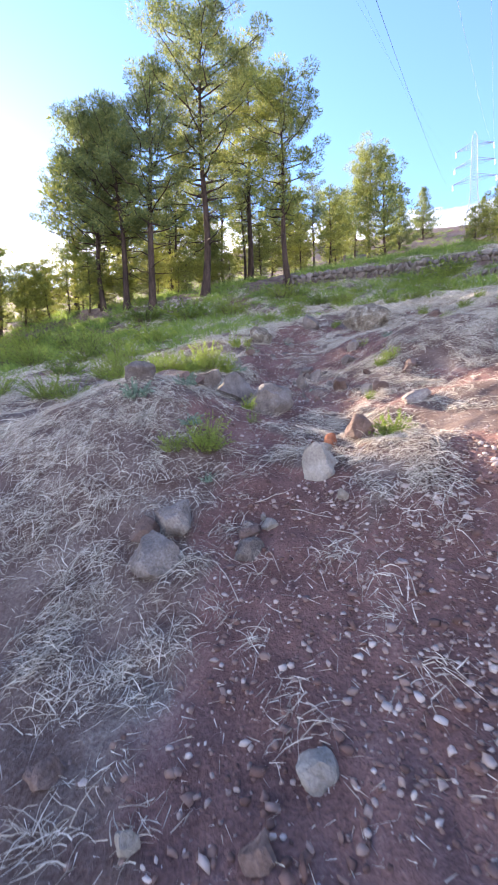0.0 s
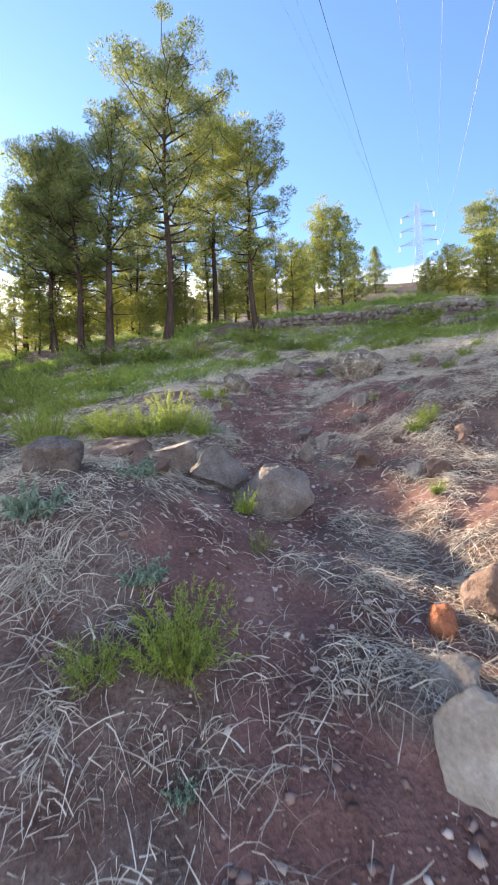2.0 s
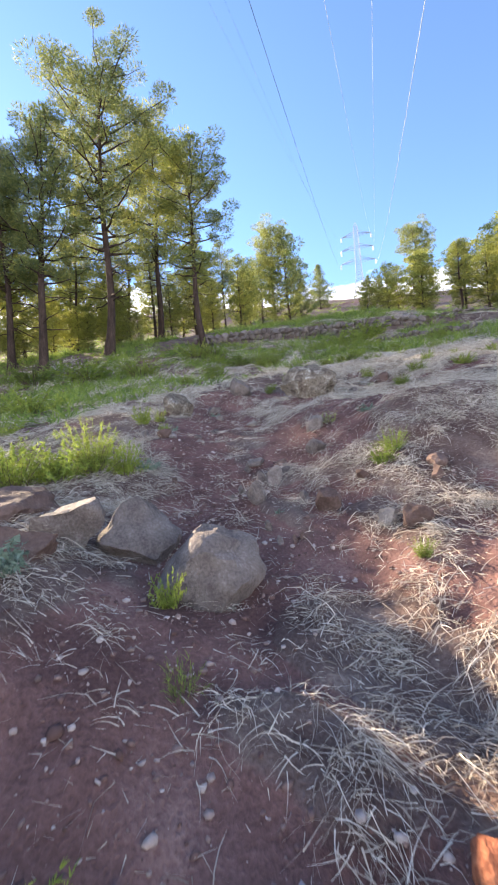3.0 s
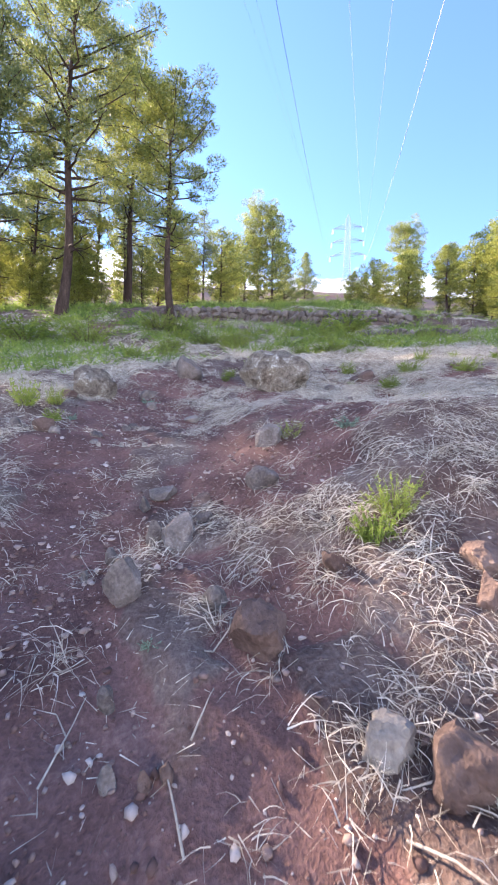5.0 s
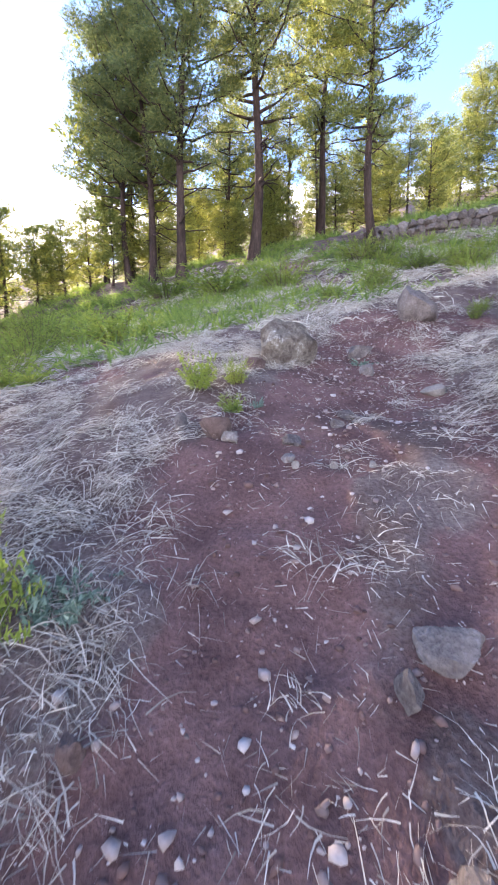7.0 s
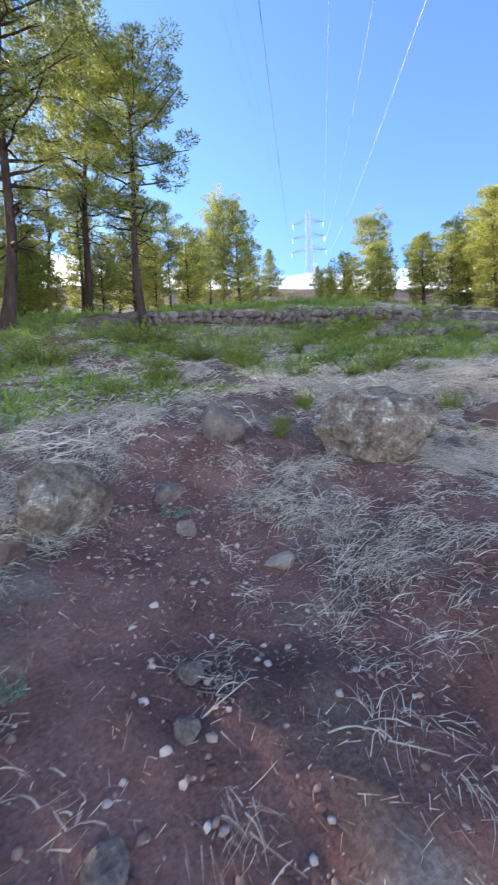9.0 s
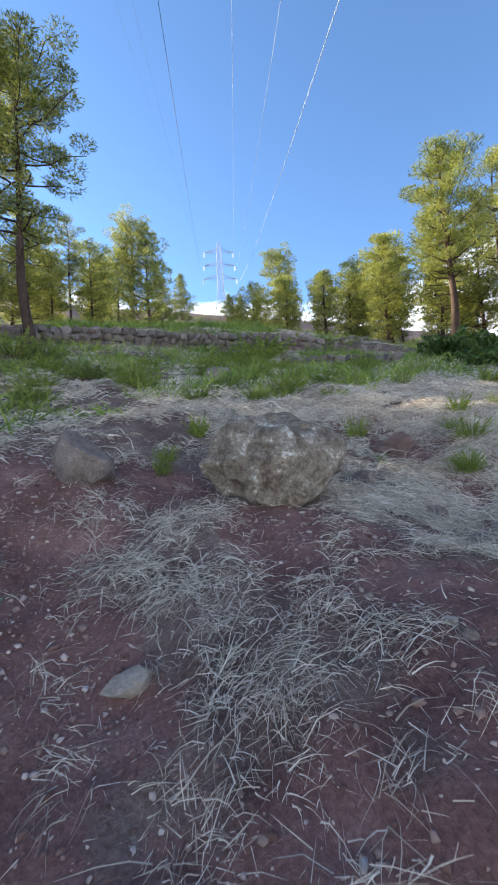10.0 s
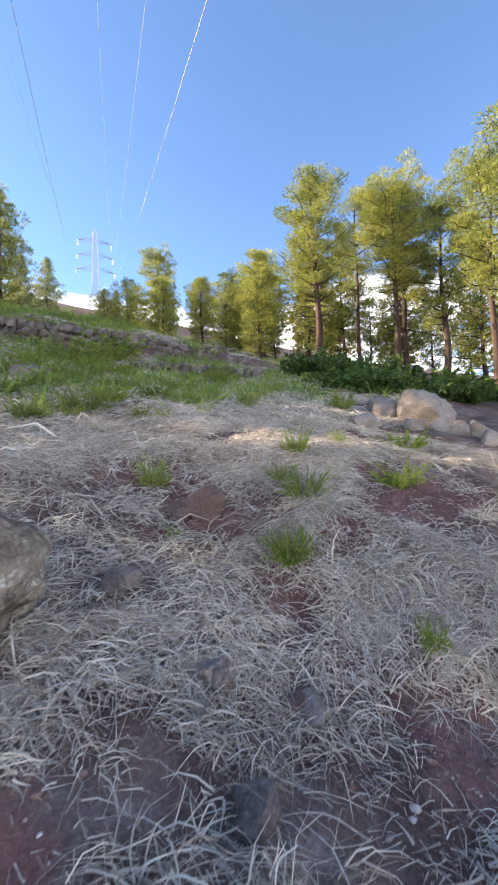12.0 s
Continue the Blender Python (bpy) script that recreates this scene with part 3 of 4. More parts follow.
# young pines added to block the low sun, across its way and between the trunks of the grove: place across, depth, and
# the height they shade at the foot of the slope
across, along = (math.cos(radians(SUN_AZ)), math.sin(radians(SUN_AZ))), (-math.sin(radians(SUN_AZ)), math.cos(radians(SUN_AZ)))
for k, (gs, deep, shade) in enumerate(((-2.4, 30.0, 0.9), (-1.1, 31.5, 1.1), (0.1, 30.0, 1.0), (1.0, 31.0, 1.0), (1.9, 30.0, 0.9), (3.4, 30.5, 0.0), (4.2, 31.0, 0.15), (4.9, 30.5, 0.5), (6.2, 30.5, 1.0), (7.3, 29.5, 1.3), (8.6, 30.5, 1.7),
                                       (9.8, 28.5, 2.0), (11.0, 27.5, 2.4), (12.2, 29.0, 2.8), (13.4, 28.0, 2.8), (14.6, 29.0, 3.0), (15.8, 28.0, 3.2), (17.0, 29.5, 3.4), (18.3, 28.5, 3.4))):
    gx, gy = gs * across[0] + deep * along[0], gs * across[1] + deep * along[1]
    again(full, gx, gy, k * 77, (shade + deep * math.tan(radians(SUN_EL)) - at_ground(gx, gy)) / 12.6, 1.0, "young bushy pine added in the grove to shade the slope")
for k, (gx, gy, gs) in enumerate(((44.0, 46.0, 0.7), (47.0, 42.0, 0.62), (49.5, 38.5, 0.75), (51.0, 34.5, 0.66), (52.5, 31.0, 0.74), (54.0, 27.5, 0.6), (55.5, 24.0, 0.78), (56.0, 20.0, 0.7), (57.0, 16.0, 0.76), (48.0, 36.0, 0.5), (50.5, 28.0, 0.52), (46.0, 33.0, 0.45))):
    again(full, gx, gy, k * 67, gs, 1.0, FAR)

# ---- terrace walls ----
STONES = [rock_shape(900 + k, 1, 0.9, 0.8, 2, 8)[:2] for k in range(7)]
STONE_MESHES = []
for sv, sf in STONES:
    probe = link_mesh("stone", sv, sf, ROCK, smooth=True)
    probe.data.set_sharp_from_angle(angle=radians(30))
    STONE_MESHES.append(probe.data)
    bpy.data.objects.remove(probe)


def stone_wall(name, label, ax, ay, bx, by, high, seed, block=0.36):
    """A dry stone wall from a to b: stones laid in uneven courses in front of a core of rubble and earth."""
    r = np.random.default_rng(seed)
    L = math.hypot(bx - ax, by - ay)
    turn = math.atan2(by - ay, bx - ax)
    wall = tagged(new(name), label, "wall", kind="structure")
    wall.matrix_world = Matrix.LocRotScale((ax, ay, 0), Euler((0, 0, turn)), None)
    n = int(L / 0.5)
    V, F = [], []
    for i in range(n + 1):
        u = i / n
        g = at_ground(ax + (bx - ax) * u - 0.3 * math.sin(turn) * -1, ay + (by - ay) * u - 0.3)
        for yy, zz in ((-0.02, g - 0.5), (-0.02, g + high * 0.9), (0.5, g + high * 0.9), (0.5, g - 0.5)):
            V.append((L * u, yy, zz))
    for i in range(n):
        for j in range(4):
            F.append((i * 4 + j, i * 4 + 4 + j, i * 4 + 4 + (j + 1) % 4, i * 4 + (j + 1) % 4))
    link_mesh("core", V, F, ROCK_BROWN, wall)
    rows = max(2, int(high / (block * 0.72)))
    for row in range(rows):
        u = r.uniform(0, block)
        while u < L:
            w = block * r.uniform(0.7, 1.5)
            g = at_ground(ax + (bx - ax) * u / L + 0.3 * math.sin(turn), ay + (by - ay) * u / L - 0.3)
            ob = new("stone", STONE_MESHES[int(r.integers(0, 7))])
            ob.parent = wall
            hh = high / rows
            ob.matrix_basis = Matrix.LocRotScale((u + w / 2, -0.08 + r.uniform(-0.06, 0.06), g + hh * (row + 0.42) + r.uniform(-0.05, 0.05)),
                                                 Euler((r.uniform(-0.3, 0.3), r.uniform(-0.2, 0.2), r.choice([0, 3.14]) + r.uniform(-0.3, 0.3))), (w * 1.06, 0.5, hh * 1.55))
            u += w * 0.93
    return wall


stone_wall("wall_terrace", "dry stone terrace wall of dark basalt across the slope", 2.0, 27.35, 14.6, 23.2, 0.9, 3, 0.36)
stone_wall("wall_terrace_low", "low broken dry stone wall half sunk in shrubs", 10.2, 20.6, 13.2, 18.0, 0.45, 4, 0.3)
stone_wall("wall_terrace_far", "far dry stone terrace wall below the skyline", 14.8, 23.2, 22.0, 24.5, 0.3, 5, 0.34)

# ---- pylon and cables ----
PX, PY, PTOP = 58.5, 111.3, 70.6


def bar(a, b, r=0.05):
    return tube([a, b], [r, r], 4)


def pylon():
    g = at_ground(PX, PY)
    H = PTOP - g
    ob = tagged(new("pylon"), "grey steel lattice power pylon on the skyline", "pylon")
    ob.matrix_world = pose(PX, PY, g, 0, 0, -25.8)

    def half(z):
        return 0.55 + 0.5 * (1 - z / H) + 1.2 * max(0.0, 1 - z / (H * 0.3))

    for sx, sy in ((-1, -1), (-1, 1), (1, -1), (1, 1)):
        zs = np.linspace(0, H * 0.93, 12)
        link_mesh("leg", *tube([(sx * half(z), sy * half(z), z) for z in zs] + [(0, 0, H)], [0.065] * 12 + [0.05], 4), STEEL, ob)
    lattice = []
    zs = np.linspace(0.5, H * 0.93, 15)
    for a, b in zip(zs[:-1], zs[1:]):
        for k in range(4):
            c = [(-1, -1), (1, -1), (1, 1), (-1, 1)]
            (ax, ay), (bx, by) = c[k], c[(k + 1) % 4]
            lattice += [bar((ax * half(a), ay * half(a), a), (bx * half(b), by * half(b), b), 0.04), bar((bx * half(a), by * half(a), a), (ax * half(b), ay * half(b), b), 0.04),
                        bar((ax * half(b), ay * half(b), b), (bx * half(b), by * half(b), b), 0.04)]
    link_mesh("lattice", *joined(lattice), STEEL, ob)
    tips = []
    for lvl, span in ((0.83, 4.3), (0.66, 4.6), (0.49, 5.0)):
        z = H * lvl
        for sx in (-1, 1):
            w = half(z)
            tip = (sx * span, 0, z)
            arm = [bar((sx * w, -w, z), tip), bar((sx * w, w, z), tip), bar((sx * w, -w, z + 1.1), tip, 0.07), bar((sx * w, w, z + 1.1), tip, 0.07)]
            for q in (0.35, 0.65):
                x = sx * (w + (span - w) * q)
                arm += [bar((x, 0, z), (x, 0, z + 1.1 * (1 - q)), 0.05)]
            link_mesh("cross_arm", *joined(arm), STEEL, ob)
            discs = []
            for i in range(9):
                zz = z - 0.15 - i * 0.15
                discs.append(tube([(tip[0], 0, zz), (tip[0], 0, zz - 0.03), (tip[0], 0, zz - 0.12)], [0.05, 0.2, 0.05], 8))
            link_mesh("insulator", *joined(discs), GLASS_DISC, ob, "pale glass insulator string")
            tips.append(ob.matrix_world @ Vector((tip[0], 0, z - 1.5)))
    return tips


def cable(a, b, sag, r, mat, label):
    q = np.linspace(0, 1, 60)
    P = np.array(a)[None] * (1 - q[:, None]) + np.array(b)[None] * q[:, None]
    P[:, 2] -= sag * 4 * q * (1 - q)
    tagged(link_mesh("power_cable", *tube(P, [r] * 60, 5), mat, smooth=True), label, "cable", "power lines over the slope")


SAG = 4.0
for k, tip in enumerate(pylon()):
    right = k % 2 == 1
    level = k // 2
    # each line hangs from its arm and runs down the hill over the walker's head
    near = Vector((14.5, 21.8, 22.8)) + (2 - level) * Vector((-1.8, 0.9, 1.3)) if right else Vector((9.8, 28.4, 24.2)) + (2 - level) * Vector((-1.2, 0.6, 2.4))
    share = 0.62
    low = near + Vector((0, 0, SAG * 4 * share * (1 - share)))
    end = tip + (low - tip) / share
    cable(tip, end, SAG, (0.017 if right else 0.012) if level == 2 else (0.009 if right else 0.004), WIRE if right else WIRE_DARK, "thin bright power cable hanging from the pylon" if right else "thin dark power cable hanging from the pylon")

# ---- stones ----
stone("stone", 0.71, 3.64, 0.17, 0.12, ROCK_RED, "rust-red volcanic stone on the slope", "rock", "stones on the slope", level=3)
stone("stone", 0.51, 3.08, 0.31, 0.27, ROCK_PALE, "pale angular stone lying on the slope", "rock", "stones on the slope", level=4)
stone("stone", -0.66, 2.68, 0.37, 0.18, ROCK, "grey basalt stone half sunk in the slope", "rock", "stones on the slope", level=4)
stone("stone", -0.76, 2.38, 0.41, 0.17, ROCK, "grey basalt stone half sunk in the slope", "rock", "stones on the slope", level=4)
stone("stone", -0.89, 2.60, 0.25, 0.13, ROCK_BROWN, "brown weathered stone half buried in red earth", "rock", "stones on the slope", level=3)
stone("stone", -0.10, 2.43, 0.21, 0.12, ROCK, "grey basalt stone half sunk in the slope", "rock", "stones on the slope", level=3)
stone("stone", -0.09, 2.57, 0.12, 0.10, ROCK, "grey basalt stone half sunk in the slope", "rock", "stones on the slope", level=3)
stone("stone", 1.85, 4.46, 0.38, 0.14, ROCK, "grey basalt stone half sunk in the slope", "rock", "stones on the slope", level=4)
stone("boulder", -1.34, 6.30, 0.70, 0.22, ROCK_BROWN, "brown weathered stone half buried in red earth", "boulder", "stones on the slope", level=4)
stone("boulder", -1.45, 4.82, 0.54, 0.25, ROCK, "grey basalt stone half sunk in the slope", "boulder", "stones on the slope", level=4)
stone("stone", 0.61, 2.64, 0.09, 0.08, ROCK_PALE, "small tan stone on the earth", "rock", "stones on the slope", level=3)
stone("boulder", 0.15, 11.12, 0.62, 0.50, LICHEN, "grey basalt stone half sunk in the slope", "boulder", "stones on the slope", level=4)
stone("stone", -0.13, 10.63, 0.22, 0.12, ROCK_BROWN, "brown weathered stone half buried in red earth", "rock", "stones on the slope", level=3)
stone("stone", -0.13, 9.19, 0.21, 0.17, ROCK_BROWN, "brown weathered stone half buried in red earth", "rock", "stones on the slope", level=3)
stone("stone", 0.39, 9.16, 0.13, 0.06, ROCK, "grey basalt stone half sunk in the slope", "rock", "stones on the slope", level=3)
stone("stone", 0.76, 9.82, 0.15, 0.07, ROCK, "grey basalt stone half sunk in the slope", "rock", "stones on the slope", level=3)
stone("stone", -0.42, 9.27, 0.12, 0.10, ROCK, "grey basalt stone half sunk in the slope", "rock", "stones on the slope", level=3)
stone("stone", 0.01, 9.08, 0.12, 0.08, ROCK, "grey basalt stone half sunk in the slope", "rock", "stones on the slope", level=3)
stone("boulder", 3.26, 11.71, 1.34, 0.74, LICHEN, "large rounded boulder with pale lichen on the bank", "boulder", depth=0.96, sunk=0.12, turn=-32, level=5, cuts=4, seed=41)
stone("stone_slab", 1.58, 10.62, 0.24, 0.10, ROCK_PALE, "pale flat stone slab on red earth", "rock", depth=0.11, sunk=0.2, turn=-5, tilt=18)
stone("boulder", 1.77, 12.50, 0.50, 0.44, ROCK, "grey basalt stone half sunk in the slope", "boulder", "stones on the slope", level=4)
stone("stone", 5.29, 11.97, 0.44, 0.21, ROCK_BROWN, "brown weathered stone half buried in red earth", "rock", "stones on the slope", level=4)
stone("stone", 4.35, 11.63, 0.22, 0.12, ROCK, "grey basalt stone half sunk in the slope", "rock", "stones on the slope", level=3)
stone("stone", 4.54, 10.47, 0.17, 0.09, ROCK, "grey basalt stone half sunk in the slope", "rock", "stones on the slope", level=3)
stone("stone", 4.02, 10.33, 0.20, 0.12, ROCK, "grey basalt stone half sunk in the slope", "rock", "stones on the slope", level=3)
stone("stone", 4.34, 10.80, 0.15, 0.11, ROCK, "grey basalt stone half sunk in the slope", "rock", "stones on the slope", level=3)
stone("boulder", 10.79, 11.81, 1.15, 0.62, ROCK_PALE, "pale grey boulder in the row at the terrace edge", "boulder", "boulders at the terrace edge", level=4, cuts=5)
stone("boulder", 10.79, 12.54, 0.91, 0.41, ROCK_PALE, "pale grey boulder in the row at the terrace edge", "boulder", "boulders at the terrace edge", level=4, cuts=5)
stone("boulder", 9.16, 12.24, 0.62, 0.23, ROCK_PALE, "pale grey boulder in the row at the terrace edge", "boulder", "boulders at the terrace edge", level=4, cuts=5)
stone("stone", 10.24, 11.40, 0.42, 0.22, ROCK_PALE, "pale grey boulder in the row at the terrace edge", "rock", "boulders at the terrace edge", level=4, cuts=5)
stone("stone", 10.24, 11.12, 0.38, 0.24, ROCK_PALE, "pale grey boulder in the row at the terrace edge", "rock", "boulders at the terrace edge", level=4, cuts=5)
stone("stone", 10.39, 10.88, 0.41, 0.27, ROCK_PALE, "pale grey boulder in the row at the terrace edge", "rock", "boulders at the terrace edge", level=4, cuts=5)
stone("stone", 9.93, 10.60, 0.40, 0.22, ROCK_PALE, "pale grey boulder in the row at the terrace edge", "rock", "boulders at the terrace edge", level=4, cuts=5)
stone("stone", 9.78, 11.68, 0.36, 0.18, ROCK_PALE, "pale grey boulder in the row at the terrace edge", "rock", "boulders at the terrace edge", level=4, cuts=5)
stone("boulder", 6.44, 18.62, 0.91, 0.28, ROCK, "grey basalt stone half sunk in the slope", "boulder", "stones on the slope", level=4)
stone("stone", 5.19, 12.04, 0.34, 0.10, ROCK_BROWN, "brown weathered stone half buried in red earth", "rock", "stones on the slope", level=4)
stone("boulder", -0.30, 5.80, 0.66, 0.42, ROCK, "grey basalt stone half sunk in the slope", "boulder", "stones on the slope", level=4, cuts=16, sunk=0.25, turn=20)
stone("boulder", 0.14, 5.30, 0.74, 0.40, ROCK, "grey basalt stone half sunk in the slope", "boulder", "stones on the slope", level=4, cuts=9, sunk=0.25, turn=8)
stone("stone", -0.74, 5.62, 0.44, 0.30, ROCK, "grey basalt stone half sunk in the slope", "rock", "stones on the slope", level=4, sunk=0.25)
stone("stone", -0.90, 5.15, 0.40, 0.18, ROCK_BROWN, "brown weathered stone half buried in red earth", "rock", "stones on the slope", level=4)
stone("stone", 1.09, 7.20, 0.22, 0.17, ROCK, "pale weathered stone half sunk in the slope", "rock", "stones on the slope", level=4, sunk=0.2)
stone("stone", 0.94, 7.27, 0.12, 0.15, ROCK, "grey basalt stone half sunk in the slope", "rock", "stones on the slope", level=3)
stone("stone", 0.77, 6.74, 0.22, 0.24, ROCK, "grey basalt stone half sunk in the slope", "rock", "stones on the slope", level=4, sunk=0.3)
stone("stone", 1.34, 6.23, 0.24, 0.19, ROCK_BROWN, "brown weathered stone half buried in red earth", "rock", "stones on the slope", level=4, sunk=0.3)
stone("stone", 1.22, 6.58, 0.14, 0.12, ROCK, "grey basalt stone half sunk in the slope", "rock", "stones on the slope", level=3)
stone("stone", 1.84, 6.48, 0.15, 0.11, ROCK_BROWN, "brown weathered stone half buried in red earth", "rock", "stones on the slope", level=4)
stone("stone", 2.03, 8.25, 0.27, 0.18, ROCK, "grey basalt stone half sunk in the slope", "rock", "stones on the slope", level=4)
stone("stone", 1.80, 7.64, 0.28, 0.15, ROCK, "grey basalt stone half sunk in the slope", "rock", "stones on the slope", level=4)
stone("stone", 2.31, 5.96, 0.17, 0.11, ROCK_BROWN, "brown weathered stone half buried in red earth", "rock", "stones on the slope", level=4)
stone("stone", 1.60, 5.66, 0.18, 0.12, ROCK_PALE, "tan weathered stone half sunk in the slope", "rock", "stones on the slope", level=4, sunk=0.2)
stone("stone", 1.76, 5.52, 0.26, 0.16, ROCK_BROWN, "brown weathered stone half buried in red earth", "rock", "stones on the slope", level=4, sunk=0.3)
stone("stone", 0.74, 6.14, 0.07, 0.10, ROCK, "grey basalt stone half sunk in the slope", "rock", "stones on the slope", level=3)
stone("stone", 0.76, 5.87, 0.06, 0.07, ROCK, "grey basalt stone half sunk in the slope", "rock", "stones on the slope", level=3)
stone("stone", 0.88, 5.83, 0.06, 0.07, ROCK_BROWN, "brown weathered stone half buried in red earth", "rock", "stones on the slope", level=3)
stone("stone", 0.94, 5.82, 0.05, 0.06, ROCK_BROWN, "brown weathered stone half buried in red earth", "rock", "stones on the slope", level=3)
stone("stone", 1.28, 7.36, 0.11, 0.06, ROCK, "grey basalt stone half sunk in the slope", "rock", "stones on the slope", level=3)
stone("stone", 1.31, 7.66, 0.15, 0.10, ROCK_BROWN, "brown weathered stone half buried in red earth", "rock", "stones on the slope", level=4)
stone("stone", 0.56, 6.96, 0.05, 0.07, ROCK, "grey basalt stone half sunk in the slope", "rock", "stones on the slope", level=3)
stone("stone", 0.69, 7.12, 0.08, 0.09, ROCK, "grey basalt stone half sunk in the slope", "rock", "stones on the slope", level=3)
stone("stone", 0.88, 7.70, 0.11, 0.11, ROCK, "grey basalt stone half sunk in the slope", "rock", "stones on the slope", level=3)
stone("stone", -0.03, 7.37, 0.08, 0.07, ROCK_BROWN, "brown weathered stone half buried in red earth", "rock", "stones on the slope", level=3)
stone("stone", 1.02, 7.84, 0.20, 0.08, ROCK, "grey basalt stone half sunk in the slope", "rock", "stones on the slope", level=4)
stone("stone", 2.42, 6.12, 0.20, 0.10, ROCK_BROWN, "brown weathered stone half buried in red earth", "rock", "stones on the slope", level=4)
stone("stone", 1.02, 3.72, 0.32, 0.28, ROCK_BROWN, "brown weathered stone half buried in red earth", "rock", "stones on the slope", level=4, sunk=0.3)
stone("stone", 0.56, 3.32, 0.20, 0.10, ROCK_PALE, "pale weathered stone half sunk in the slope", "rock", "stones on the slope", level=4)
stone("stone", 0.69, 9.50, 0.10, 0.07, ROCK, "grey basalt stone half sunk in the slope", "rock", "stones on the slope", level=3)
stone("stone", 0.97, 11.62, 0.28, 0.13, ROCK, "grey basalt stone half sunk in the slope", "rock", "stones on the slope", level=4)
stone("stone", 0.17, 1.06, 0.16, 0.06, ROCK_PALE, "pale flat broken stone on the red earth", "rock", "stones on the slope", level=3)
stone("stone", -0.48, 0.89, 0.08, 0.08, ROCK_PALE, "pale pinkish stone lying on the earth", "rock", "stones on the slope", level=3)
stone("stone", -0.05, 0.83, 0.13, 0.07, ROCK_BROWN, "brown weathered stone half buried in red earth", "rock", "stones on the slope", level=3)
stone("stone", -0.89, 1.14, 0.13, 0.07, ROCK_BROWN, "brown weathered stone half buried in red earth", "rock", "stones on the slope", level=3)
stone("stone", -0.10, 2.57, 0.18, 0.09, ROCK_BROWN, "brown weathered stone half buried in red earth", "rock", "stones on the slope", level=3)
stone("stone", 0.06, 2.63, 0.12, 0.07, ROCK_PALE, "pale pinkish stone lying on the earth", "rock", "stones on the slope", level=3)
stone("stone", -0.08, 2.61, 0.10, 0.11, ROCK, "grey basalt stone half sunk in the slope", "rock", "stones on the slope", level=3)
stone("stone", 0.01, 2.73, 0.05, 0.05, ROCK_PALE, "small pale stone on the earth", "rock", "stones on the slope", level=3)
stone("stone", 0.61, 2.64, 0.08, 0.08, ROCK_PALE, "small tan stone on the earth", "rock", "stones on the slope", level=3)
stone("stone", 1.02, 11.11, 0.14, 0.11, ROCK, "grey basalt stone half sunk in the slope", "rock", "stones on the slope", level=3)
stone("stone", 0.44, 8.87, 0.05, 0.04, ROCK_PALE, "small pale stone on the earth", "rock", "stones on the slope", level=3)
stone("stone", 0.66, 8.91, 0.05, 0.05, ROCK_PALE, "small pale stone on the earth", "rock", "stones on the slope", level=3)
stone("stone", 0.39, 8.94, 0.09, 0.04, ROCK, "grey basalt stone half sunk in the slope", "rock", "stones on the slope", level=3)
stone("stone", 0.88, 8.91, 0.04, 0.04, ROCK_PALE, "small pale stone on the earth", "rock", "stones on the slope", level=3)
stone("stone", 2.74, 9.74, 0.07, 0.03, ROCK_PALE, "small pale stone on the earth", "rock", "stones on the slope", level=3)
stone("stone", 2.73, 9.66, 0.07, 0.04, ROCK, "grey basalt stone half sunk in the slope", "rock", "stones on the slope", level=3)
stone("stone", 2.61, 10.23, 0.04, 0.03, ROCK_PALE, "small pale stone on the earth", "rock", "stones on the slope", level=3)
stone("stone", 2.68, 10.14, 0.04, 0.03, ROCK_PALE, "small pale stone on the earth", "rock", "stones on the slope", level=3)
stone("stone", 4.26, 11.58, 0.18, 0.11, ROCK, "grey basalt stone half sunk in the slope", "rock", "stones on the slope", level=3)
stone("stone", 4.32, 10.84, 0.15, 0.10, ROCK, "grey basalt stone half sunk in the slope", "rock", "stones on the slope", level=3)
stone("stone", 4.55, 10.54, 0.15, 0.08, ROCK_BROWN, "brown weathered stone half buried in red earth", "rock", "stones on the slope", level=3)

# ---- shrubs ----
LIT_A = bush("yellow-green feathery broom shrub glowing against the light", 1, "feather", LEAF, 130, 40)
LIT_B = bush("bright green leafy shrub on the bank", 2, "leafy", LEAF, 70, 30)
GREEN_A = bush("green feathery shrub among dry grass", 3, "feather", LEAF, 90, 34)
GREEN_B = bush("low green leafy shrub among dry grass", 4, "leafy", LEAF, 60, 28)
BLUE = bush("small grey-green woolly plant on the earth", 5, "dome", LEAF_BLUE, 44, 22)
TUFT = bush("tuft of pale green grass", 6, "tuft", LEAF, 40, 6)
DARKBUSH = bush("dense dark green bush", 7, "dome", LEAF_DARK, 140, 40)
shrub(LIT_A, -0.92, 7.50, 0.66, 0.74)
shrub(LIT_B, -0.58, 7.60, 0.34, 0.56)
shrub(LIT_B, -1.25, 7.30, 0.60, 0.58)
shrub(LIT_A, -1.65, 7.25, 0.75, 0.60)
shrub(LIT_A, -0.50, 3.50, 0.42, 0.42)
shrub(GREEN_A, -0.82, 3.45, 0.32, 0.26)
shrub(BLUE, -0.70, 3.90, 0.27, 0.20)
shrub(BLUE, -1.35, 4.15, 0.32, 0.36)
shrub(GREEN_B, -0.12, 5.02, 0.19, 0.27)
shrub(LIT_B, 1.25, 3.52, 0.30, 0.36)
shrub(LIT_A, 1.48, 5.03, 0.14, 0.17)
shrub(BLUE, 3.95, 6.19, 0.28, 0.22)
shrub(BLUE, 3.00, 4.33, 0.22, 0.16)
shrub(BLUE, -0.93, 4.85, 0.38, 0.27)
shrub(BLUE, -0.46, 3.18, 0.14, 0.14)
